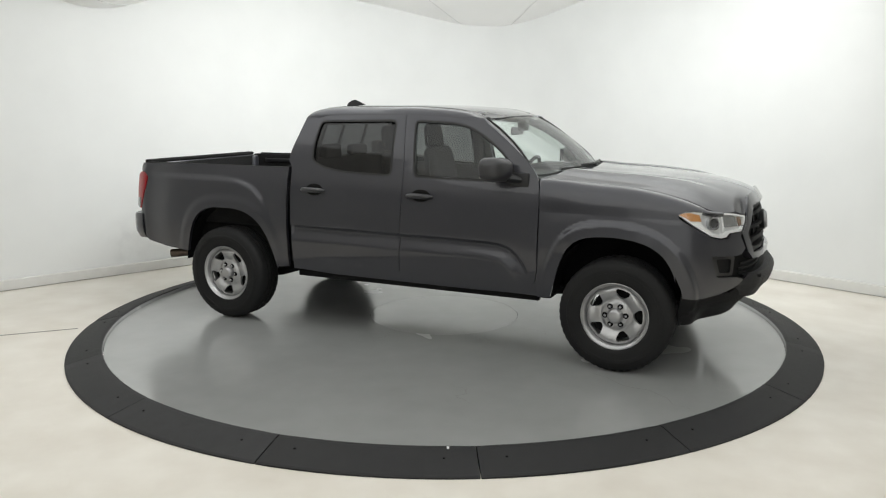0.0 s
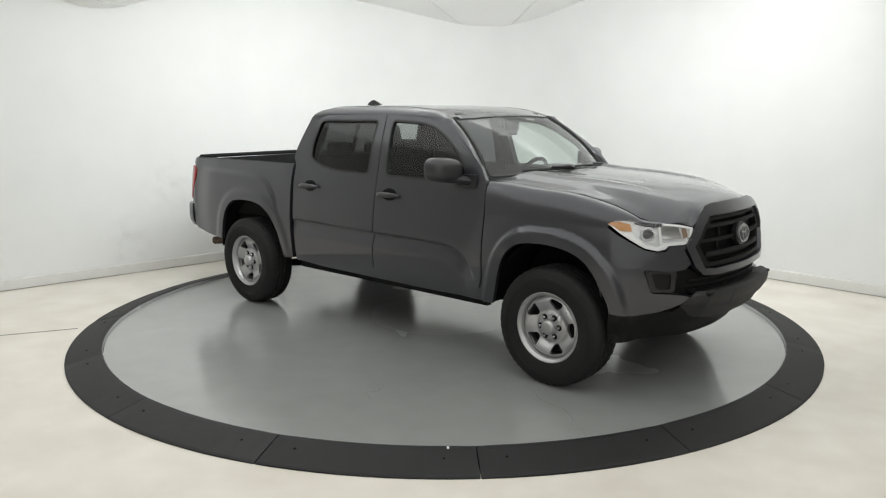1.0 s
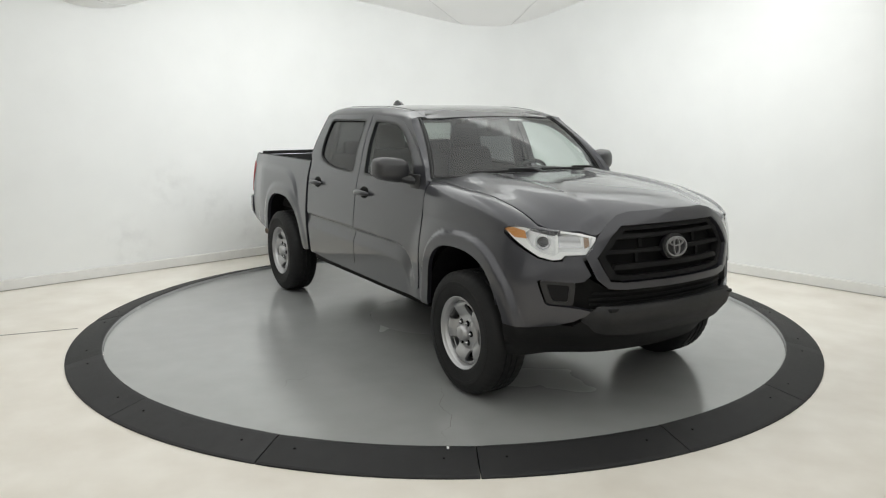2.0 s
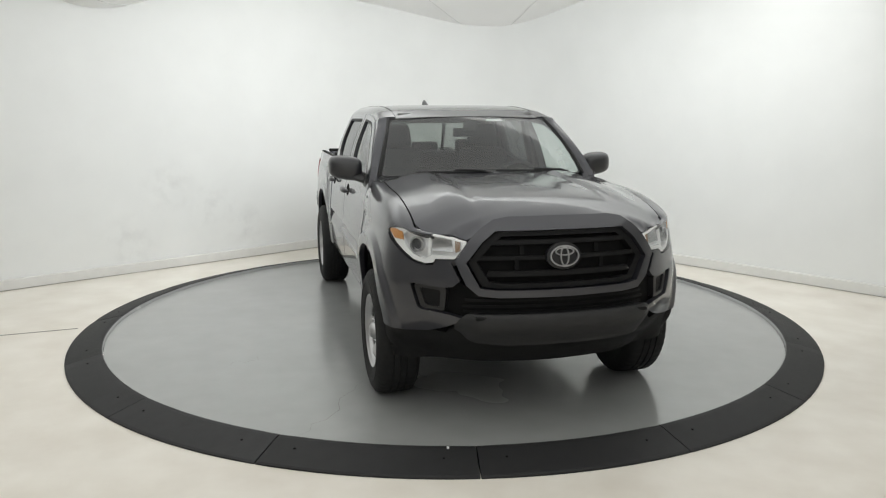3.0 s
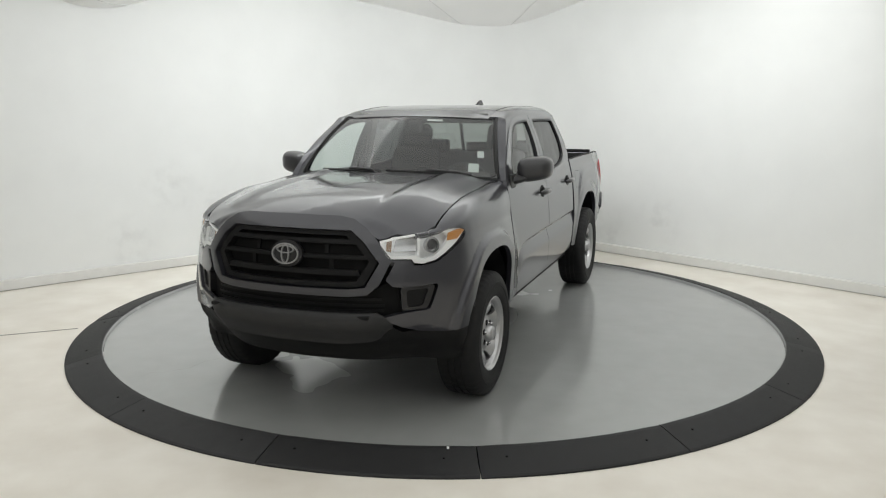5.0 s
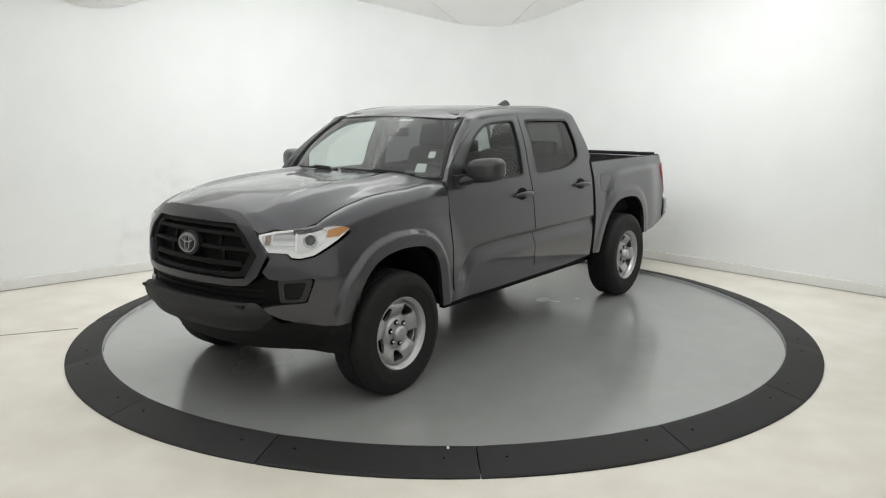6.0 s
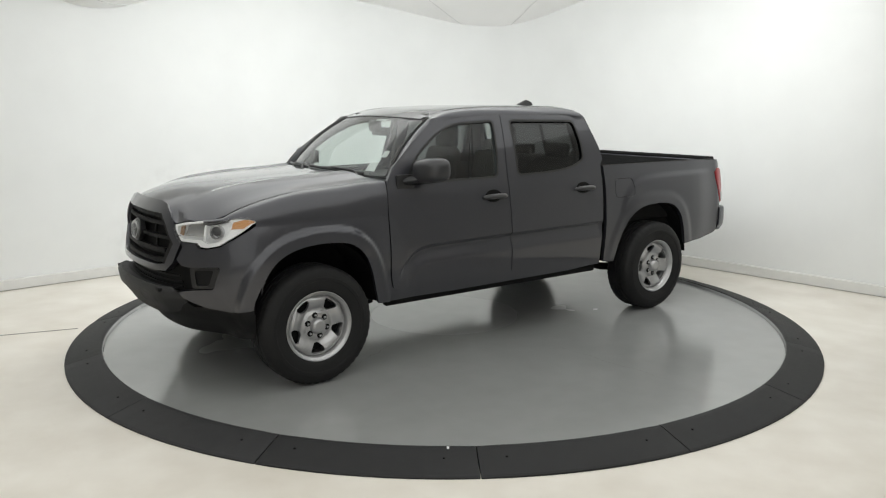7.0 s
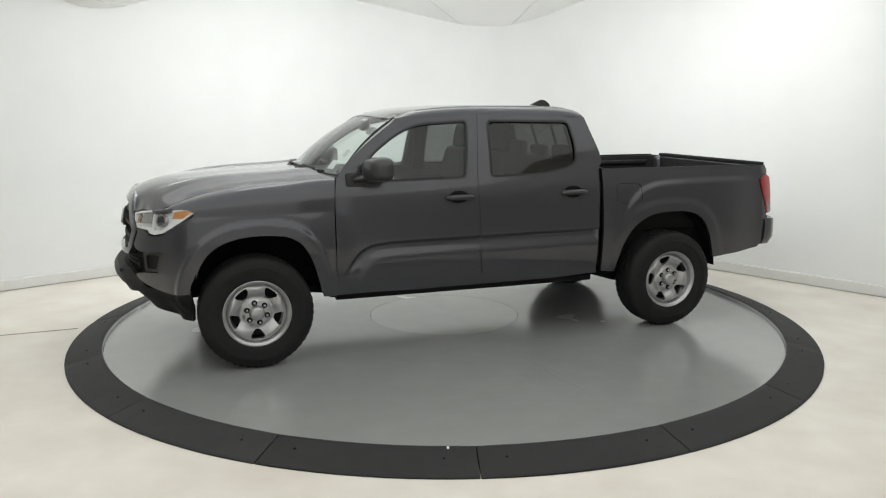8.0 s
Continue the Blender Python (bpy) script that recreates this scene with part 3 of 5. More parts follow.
roof_z = spline([-1.2, -0.95, -0.88, -0.8, -0.55, -0.1, 0.1, 0.35, 0.5, 0.6, 0.66, 0.8], [1.55, 1.685, 1.725, 1.743, 1.757, 1.757, 1.752, 1.733, 1.712, 1.692, 1.676, 1.62])


def cab_side(x, v):
    """Cab side: upright to v = 1.66, then over the roof rail to the roof seam at v = 1.8."""
    z0 = np.minimum(v, 1.66)
    y1 = side_y(np.minimum(x, 1.0), z0) - 0.004
    a = np.clip((v - 1.66) / 0.14, 0, 1.2) * math.pi / 2
    zt = roof_z(x) - 0.012 - 0.020 * smoothstep(0.40, 0.60, x)
    y = 0.545 + (y1 - 0.545) * np.clip(np.cos(a), 1e-5, 1) ** 0.8
    z = np.where(v > 1.66, 1.66 + (zt - 1.66) * np.sin(a), z0)
    return np.stack([x, np.where(v > 1.66, y, y1), z], 1)


def roof(x, y):
    return np.stack([x, y, roof_z(x) - 0.012 * (np.abs(y) / 0.545) ** 3 - 0.020 * smoothstep(0.40, 0.60, x) * (np.abs(y) / 0.545) ** 2], 1)


# plan of the nose, from the middle round to the wing
NOSE = np.array([(2.470, 0.0), (2.4695, 0.06), (2.464, 0.15), (2.450, 0.28), (2.425, 0.40), (2.375, 0.53), (2.305, 0.637), (2.225, 0.728), (2.13, 0.810), (2.03, 0.856), (1.95, 0.866), (1.85, 0.869), (1.70, 0.870)])
_len = np.concatenate([[0], np.cumsum(np.hypot(*np.diff(NOSE, axis=0).T))])
nose_x, nose_y = spline(_len, NOSE[:, 0]), spline(_len, NOSE[:, 1])
nose_lean = spline([0.28, 0.36, 0.5, 0.6, 0.7, 0.76, 0.9, 1.0, 1.1, 1.17, 1.25], [-0.14, -0.10, -0.03, 0.0, 0.012, 0.012, 0.004, -0.008, -0.04, -0.085, -0.16])


def nose_s(y):
    s = np.interp(np.abs(y), NOSE[:, 1], _len)
    return np.sign(y) * s


def nose_at(s, z, push=0.0):
    a = np.abs(s)
    x, y = nose_x(a), nose_y(a)
    tx, ty = nose_x(a + 0.01) - nose_x(np.maximum(a - 0.01, 0)), nose_y(a + 0.01) - nose_y(np.maximum(a - 0.01, 0))
    l = np.hypot(tx, ty)
    nx, ny = ty / l, -tx / l * smoothstep(0.0, 0.06, a)
    fade = 1 - smoothstep(0.75, 1.05, a)
    off = nose_lean(z) * fade + flare(x, z) * smoothstep(0.7, 1.0, a) + push + lower(z) * smoothstep(0.75, 1.05, a)
    return np.stack([x + nx * off, np.sign(s + 1e-12) * (y + ny * off), z], 1)


def nose(s, z):
    return nose_at(s, z, 0.0)


def nose_in(depth):
    return lambda s, z: nose_at(s, z, -depth)


def yz(pts):
    """Outline given as (y, z) on the nose, laid out along its plan."""
    return [(float(nose_s(np.array(y))), z) for y, z in pts]


def sym(pts):
    """Closed outline from its left half, listed top to bottom from the middle."""
    return [(y, z) for y, z in pts] + [(-y, z) for y, z in pts[::-1] if y > 1e-6]


def ellipse(cx, cy, rx, ry, n=28):
    return [(cx + rx * math.cos(2 * math.pi * i / n), cy + ry * math.sin(2 * math.pi * i / n)) for i in range(n)]


def strip_loop(name, outline, mp, width, mat, parent, height=0.006, mirror=True, out=(0, 1, 0), label=""):
    """A seal or bezel that runs round an outline."""
    o = np.array(outline)
    c = o.mean(0)
    t = np.roll(o, -1, 0) - np.roll(o, 1, 0)
    n = np.stack([-t[:, 1], t[:, 0]], 1) / np.maximum(np.hypot(t[:, 0], t[:, 1]), 1e-9)[:, None]
    if ((o - c) * n).sum() < 0:
        n = -n
    outer = o + n * width
    return panel(name, [tuple(p) for p in outer], lambda u, v: mp(u, v), mat, parent, holes=[outline], step=0.03, thick=height, edge=0.0015, out=out, label=label, mirror=mirror)


def shift(mp, d):
    """The same surface moved by d metres along y."""
    return lambda u, v: mp(u, v) + np.array([0, d, 0])


# window outlines (x, z)
WIN_F = rounded([(0.915, 1.232), (0.80, 1.405), (0.60, 1.545), (0.455, 1.607), (0.35, 1.622), (0.052, 1.638), (0.103, 1.243)], [0.03, 0.1, 0.12, 0.1, 0.1, 0.03, 0.03])
WIN_R = rounded([(-0.102, 1.640), (-0.772, 1.632), (-0.800, 1.45), (-0.793, 1.335), (-0.69, 1.29), (-0.50, 1.258), (-0.088, 1.245)], [0.03, 0.04, 0.1, 0.03, 0.06, 0.1, 0.03])
DOOR_F = rounded([(1.052, 0.530), (1.072, 0.64), (1.064, 1.14), (1.050, 1.262), (0.95, 1.375), (0.80, 1.487), (0.62, 1.59), (0.47, 1.648), (0.35, 1.668), (-0.028, 1.686), (0.026, 1.26), (0.010, 0.85), (0.000, 0.530)],
                 [0.04, 0.05, 0.1, 0.04, 0.1, 0.1, 0.1, 0.1, 0.1, 0.015, 0.3, 0.3, 0.015])
DOOR_R = rounded([(-0.008, 0.530), (0.002, 0.85), (0.018, 1.26), (-0.038, 1.686), (-0.74, 1.676), (-0.825, 1.64), (-0.855, 1.42), (-0.885, 1.26), (-0.935, 0.85), (-0.946, 0.62), (-0.935, 0.532)],
                 [0.015, 0.3, 0.3, 0.015, 0.05, 0.05, 0.2, 0.2, 0.3, 0.04, 0.03])


def build_body(truck):
    # front wings
    arch = ARCH_F[1:]
    wing = [(1.994, 0.64)] + [p for p in arch if p[0] < 1.985 and p[1] > 0.455] + [(1.075, 0.452), (1.064, 0.53), (1.080, 0.64), (1.072, 1.05), (1.062, 1.19), (1.045, 1.30), (1.6, 1.30), (2.0, 1.30), (2.12, 1.30), (2.19, 1.30), (2.235, 1.30), (2.24, 1.20), (2.19, 1.21), (2.10, 1.16), (2.02, 1.112), (1.985, 1.08), (1.988, 1.05)]
    panel("front_fender", wing, fender, PAINT, truck, step=0.016, thick=0.03, mirror=True)
    # bonnet
    edge_l = [(1.235, 0.0), (1.225, 0.2), (1.19, 0.42), (1.14, 0.58), (1.035, 0.734), (1.6, 0.734), (1.95, 0.734), (2.12, 0.732), (2.19, 0.699), (2.24, 0.652), (2.268, 0.626), (2.312, 0.562), (2.350, 0.508), (2.356, 0.45), (2.356, 0.39), (2.374, 0.25), (2.380, 0.0)]
    bon = edge_l[:-1] + [(x, -y) for x, y in edge_l[::-1]][:-1]
    panel("hood", bon, hood, PAINT, truck, step=0.045, thick=0.02, out=(0, 0, 1), edge=0.004)
    # cab frame with pillars, door openings filled by the doors
    frame_out = [(1.10, 0.455), (1.04, 1.20), (1.045, 1.262), (0.985, 1.345), (0.90, 1.42), (0.80, 1.50), (0.68, 1.585), (0.60, 1.645), (0.575, 1.70), (0.572, 1.80), (0.2, 1.80), (-0.2, 1.80), (-0.6, 1.80), (-0.86, 1.80), (-0.905, 1.72), (-0.925, 1.66), (-0.965, 1.53), (-1.01, 1.40), (-1.025, 1.325), (-0.992, 1.285), (-0.986, 1.24), (-0.977, 0.85), (-0.968, 0.47)]
    panel("cab_frame", frame_out, cab_side, PAINT, truck, holes=[[tuple(p) for p in WIN_F], [tuple(p) for p in WIN_R]], step=0.04, thick=0.03, mirror=True)
    # doors with their glass, seals and handles
    for win, door, gl, hx, hz, doorname in ((WIN_F, DOOR_F, GLASS, 0.165, 1.102, "front_door"), (WIN_R, DOOR_R, PRIVACY, -0.757, 1.107, "rear_door")):
        left, right = panel(doorname, door, shift(side, 0.004), PAINT, truck, holes=[win], step=0.011, thick=0.022, mirror=True)
        for own, sgn in ((left, 1), (right, -1)):
            k = lambda f, sgn=sgn: (lambda u, v: f(u, v) * np.array([1, sgn, 1]))
            panel("window_glass", win, k(shift(side, -0.010)), gl, own, thick=0.0, edge=0.0, step=0.06, out=(0, sgn, 0), label="tinted side glass" if gl is PRIVACY else "clear side glass")
            inner = np.array(win)
            cen = inner.mean(0)
            strip_loop("window_seal", [tuple(cen + (p - cen) * 0.972) for p in inner], k(shift(side, 0.006)), 0.016, SEAL, own, mirror=False, out=(0, sgn, 0))
            # handle over a flat dark oval that paints the shade of its cup
            y = float(side_y(np.array([hx]), np.array([hz]))[0]) + 0.004
            cup = panel("handle_cup", ellipse(hx + 0.005, hz + 0.004, 0.076, 0.045), k(lambda u, v, hx=hx, hz=hz: side(u, v) + np.stack([0 * u, 0.0055 - 0.0 * u, 0 * u], 1)), DARK, own, thick=0.004, edge=0.001, step=0.02, out=(0, sgn, 0))
            path = []
            for i in range(13):
                t = -1 + i / 6
                path.append((hx + 0.105 * t, sgn * (y + 0.040 - 0.030 * abs(t) ** 4), hz + 0.004 - 0.004 * t * t))
            part("door_handle", tube(path, [0.009 + 0.011 * (1 - abs(-1 + i / 6) ** 5) for i in range(13)], 10, squash=1.0), HANDLE, own, "dark grey door handle")
    # rocker strip below the doors
    panel("rocker_panel", [(1.085, 0.455), (1.07, 0.523), (-0.94, 0.523), (-0.962, 0.47), (-0.6, 0.452), (0.5, 0.447)], shift(side, -0.012), PAINT, truck, step=0.04, thick=0.05, mirror=True)
    both("sill_flange", lambda: rbox((2.02, 0.05, 0.05), (0.06, 0.79, 0.432), 0.01), DARK, truck)
    # roof with two pressed ribs and black ditch mouldings
    panel("roof", [(0.662, 0.0), (0.655, 0.25), (0.632, 0.45), (0.600, 0.543), (0.3, 0.543), (-0.2, 0.543), (-0.86, 0.543), (-0.90, 0.45), (-0.912, 0.0), (-0.90, -0.45), (-0.86, -0.543), (-0.2, -0.543), (0.3, -0.543), (0.600, -0.543), (0.632, -0.45), (0.655, -0.25)],
          roof, PAINT, truck, step=0.05, thick=0.02, out=(0, 0, 1))
    both("roof_moulding", lambda: tube([(x, 0.548, float(roof_z(np.array(x))) - 0.013) for x in np.linspace(0.40, -0.86, 20)], 0.006, 8, squash=0.6), SEAL, truck)
    # shark-fin aerial
    bm = bmesh.new()
    prof = [(-0.765, 0.0), (-0.80, 0.022), (-0.85, 0.046), (-0.885, 0.064), (-0.915, 0.072), (-0.95, 0.074), (-0.962, 0.066), (-0.975, 0.0)]
    rows = []
    for s in (-1, 0, 1):
        rows.append([bm.verts.new((x, s * (0.022 if z < 0.01 else 0.014 * (1 - z / 0.12)), float(roof_z(np.array(x))) - 0.004 + 1.3 * z)) for x, z in prof])
    for a, b in zip(rows[:1], rows[2:]):
        for i in range(len(prof) - 1):
            bm.faces.new((a[i], a[i + 1], b[i + 1], b[i]))
        bm.faces.new(a)
        bm.faces.new(b[::-1])
    for v in rows[1]:
        bm.verts.remove(v)
    part("roof_aerial", bm, SATIN, truck, "small black shark-fin aerial", smooth=False)


def windscreen(s, v):
    """Glass from the cowl (v = 0) to the roof (v = 1), s from -1 to 1 across."""
    a = np.abs(s)
    bx, by, bz = 1.205 - 0.205 * a**2.2, 0.745 * s, 1.290 - 0.022 * a**2
    tx, ty, tz = 0.655 - 0.075 * a**2.2, 0.597 * s, 1.672 - 0.020 * a**2
    bow = 4 * v * (1 - v)
    return np.stack([bx + (tx - bx) * v + 0.030 * bow, by + (ty - by) * v, bz + (tz - bz) * v + 0.022 * bow], 1)


def build_glass_and_cabin(truck):
    sq = rounded([(-1, 0), (1, 0), (1, 1), (-1, 1)], 0.05)
    ws = panel("windscreen", sq, lambda s, v: windscreen(s, v), SCREEN, truck, step=0.09, thick=0.0, edge=0.0, out=(0.5, 0, 0.8), label="clear laminated windscreen")[0]
    strip_loop("windscreen_seal", [(x * 0.978, 0.5 + (y - 0.5) * 0.978) for x, y in sq], lambda s, v: windscreen(s, v) + np.array([0.002, 0, 0.003]), 0.014, SEAL, ws, mirror=False, out=(0.5, 0, 0.8))
    # painted front pillars between the glass and the cab side
    rail = np.array([(1.045, 1.262), (0.985, 1.345), (0.90, 1.42), (0.80, 1.50), (0.68, 1.585), (0.60, 1.645), (0.575, 1.70), (0.572, 1.795)])
    tt = np.concatenate([[0], np.cumsum(np.hypot(*np.diff(rail, axis=0).T))])
    rx, rv = spline(tt / tt[-1], rail[:, 0]), spline(tt / tt[-1], rail[:, 1])

    def pillar(t, w):
        t = np.clip(t, 0, 1)
        a = cab_side(rx(t), rv(t))
        b = windscreen(1.0 - 0.085 * smoothstep(0.86, 1.0, t), np.clip((1.0 - a[:, 0]) / 0.42, -0.04, 1.03))
        w2 = w[:, None]
        p = a * (1 - w2) + b * w2
        bow = (4 * w * (1 - w) * 0.008)[:, None]
        return p + bow * np.array([0.6, 0.6, 0.5])
    panel("front_pillar", [(0, 0), (1, 0), (1, 1), (0, 1)], pillar, PAINT, truck, step=0.07, thick=0.012, edge=0.0, out=(0.5, 0.6, 0.5), mirror=True)
    both("screen_moulding", lambda: tube([tuple(windscreen(np.array([1.005]), np.array([v]))[0] + np.array([0.004, 0, 0.004])) for v in np.linspace(0.0, 1.0, 16)], 0.009, 8), SEAL, ws)
    # cowl and wipers
    cowl = [(1.0, -0.69), (1.10, -0.59), (1.165, -0.42), (1.2, -0.2), (1.21, 0), (1.2, 0.2), (1.165, 0.42), (1.10, 0.59), (1.0, 0.69), (1.06, 0.70), (1.15, 0.58), (1.215, 0.42), (1.25, 0.2), (1.26, 0), (1.25, -0.2), (1.215, -0.42), (1.15, -0.58), (1.06, -0.70)]
    panel("cowl", cowl, lambda x, y: np.stack([x, y, hood_z(x, y) - 0.022], 1), PLASTIC, truck, step=0.05, out=(0, 0, 1))
    for y0, y1 in ((0.60, 0.02), (-0.02, -0.52)):
        pts = [Vector(windscreen(np.array([y / 0.755]), np.array([0.012 + 0.02 * (i / 8)]))[0]) + Vector((0.02, 0, 0.014)) for i, y in enumerate(np.linspace(y0, y1, 9))]
        w = part("wiper", tube(pts, 0.009, 6), SATIN, truck, "black wiper blade and arm")
        part("wiper_arm", tube([pts[0] + Vector((0.05, 0.02, -0.02)), pts[1] + Vector((0.01, 0, 0.012)), pts[4] + Vector((0.005, 0, 0.014))], 0.008, 6), SATIN, w)
    # back wall of the cab with its window
    def back(y, z):
        x = -0.965 - 0.30 * np.clip((1.28 - z), 0, 0.0) + np.interp(z, [0.4, 1.28, 1.73], [0.0, -0.045, 0.115]) + 0.03 * (np.abs(y) / 0.7) ** 3
        return np.stack([x, y, z], 1)
    wall = rounded([(-0.84, 0.47), (0.84, 0.47), (0.84, 1.15), (0.80, 1.28), (0.662, 1.62), (0.56, 1.72), (-0.56, 1.72), (-0.662, 1.62), (-0.80, 1.28), (-0.84, 1.15)], 0.03)
    rw = rounded([(-0.60, 1.335), (0.60, 1.335), (0.565, 1.605), (-0.565, 1.605)], 0.04)
    cb = panel("cab_back", wall, back, PAINT, truck, holes=[rw], step=0.06, thick=0.03, out=(-1, 0, 0))[0]
    panel("rear_window", rw, lambda y, z: back(y, z) + np.array([0.01, 0, 0]), REAR_GLASS, cb, thick=0.0, edge=0.0, step=0.08, out=(-1, 0, 0))
    for y in (-0.19, 0.19):
        part("slider_frame", rbox((0.02, 0.03, 0.27), (-0.93, y, 1.47), 0.004, m=pose(0, 0, 0, 0, 20, 0)), SEAL, cb)
    # cabin floor, firewall, dashboard
    part("cabin_floor", rbox((2.02, 1.56, 0.05), (0.05, 0, 0.50), 0.01), DARK, truck)
    part("firewall", rbox((0.05, 1.5, 0.78), (1.06, 0, 0.86), 0.01), INTERIOR, truck)
    bm = rbox((0.42, 1.50, 0.20), (0.86, 0, 1.145), 0.06, 4)
    rbox((0.30, 0.42, 0.10), (0.78, 0.38, 1.235), 0.04, 3, bm=bm)
    rbox((0.16, 0.34, 0.42), (0.66, 0, 0.98), 0.04, 3, bm=bm)
    part("dashboard", bm, INTERIOR, truck, "dark grey moulded dashboard")
    part("console", rbox((0.75, 0.24, 0.26), (0.25, 0, 0.64), 0.04, 3), INTERIOR, truck)
    both("door_card", lambda: rbox((1.78, 0.05, 0.66), (0.06, 0.785, 0.90), 0.02), INTERIOR, truck)
    part("headliner", rbox((1.36, 1.04, 0.02), (-0.15, 0, 1.685), 0.006), HEADLINER, truck)
    both("pillar_trim", lambda: rbox((0.10, 0.03, 0.46), (-0.02, 0.705, 1.41), 0.012, m=pose(0, 0, 0, 12, 0, 0)), INTERIOR, truck)
    both("rear_pillar_trim", lambda: rbox((0.10, 0.03, 0.44), (-0.86, 0.665, 1.43), 0.012, m=pose(0, 0, 0, 12, 14, 0)), INTERIOR, truck)
    # steering wheel on the truck's left
    bm = bmesh.new()
    tube([(0.19 * math.cos(a), 0.19 * math.sin(a), 0) for a in np.linspace(0, 2 * math.pi, 33)], 0.016, 8, bm=bm, caps=False)
    for a in (0.2, math.pi - 0.2, -math.pi / 2):
        tube([(0.05 * math.cos(a), 0.05 * math.sin(a), -0.01), (0.18 * math.cos(a), 0.18 * math.sin(a), 0)], 0.018, 8, bm=bm, squash=0.5)
    rbox((0.14, 0.12, 0.05), (0, 0, -0.01), 0.02, 3, bm=bm)
    sw = part("steering_wheel", bm, INTERIOR, truck, "dark three-spoke steering wheel")
    sw.matrix_basis = pose(0.56, 0.38, 1.16, 0, -64, 0) @ pose(0, 0, 0, 0, 0, -90)
    # seats
    for y in (0.38, -0.38):
        s = part("front_seat", rbox((0.52, 0.52, 0.16), (0.08, y, 0.78), 0.06, 4), FABRIC, truck, "charcoal cloth front seat")
        part("backrest", rbox((0.16, 0.50, 0.62), (-0.22, y, 1.10), 0.065, 4, taper=(0.75, 0.84), m=pose(0, 0, 0, 0, -12, 0)), FABRIC, s)
        part("headrest", rbox((0.10, 0.27, 0.21), (-0.315, y, 1.495), 0.045, 4, taper=(0.8, 0.9), m=pose(0, 0, 0, 0, -8, 0)), FABRIC, s)
        for dy in (-0.06, 0.06):
            part("headrest_post", tube([(-0.29, y + dy, 1.36), (-0.31, y + dy, 1.45)], 0.007, 8), CHROME, s)
    s = part("rear_seat", rbox((0.46, 1.34, 0.15), (-0.62, 0, 0.80), 0.05, 3), FABRIC, truck, "charcoal cloth rear bench")
    part("backrest", rbox((0.14, 1.34, 0.52), (-0.86, 0, 1.08), 0.05, 3, m=pose(0, 0, 0, 0, -8, 0)), FABRIC, s)
    for y in (0.42, 0.0, -0.42):
        part("headrest", rbox((0.08, 0.25, 0.13 if y else 0.09), (-0.875, y, 1.38), 0.03, 3), FABRIC, s)
    # inside mirror with sensor box, windscreen stickers
    m = part("rear_view_mirror", rbox((0.03, 0.24, 0.065), (0.60, 0.0, 1.555), 0.014, 3), SATIN, truck, "black inside mirror")
    part("mirror_stem", rbox((0.07, 0.10, 0.09), (0.65, 0.0, 1.60), 0.02, 3), SATIN, m)
    for s0, v0, w, h in ((0.80, 0.14, 0.045, 0.06), (0.86, 0.34, 0.03, 0.05), (0.28, 0.93, 0.10, 0.02)):
        panel("windscreen_sticker", [(s0 - w, v0 - h), (s0 + w, v0 - h), (s0 + w, v0 + h), (s0 - w, v0 + h)], lambda s, v: windscreen(s, v) + np.array([-0.004, 0, -0.004]), STICKER, ws, thick=0, edge=0, out=(0.5, 0, 0.8), label="small white paper sticker")


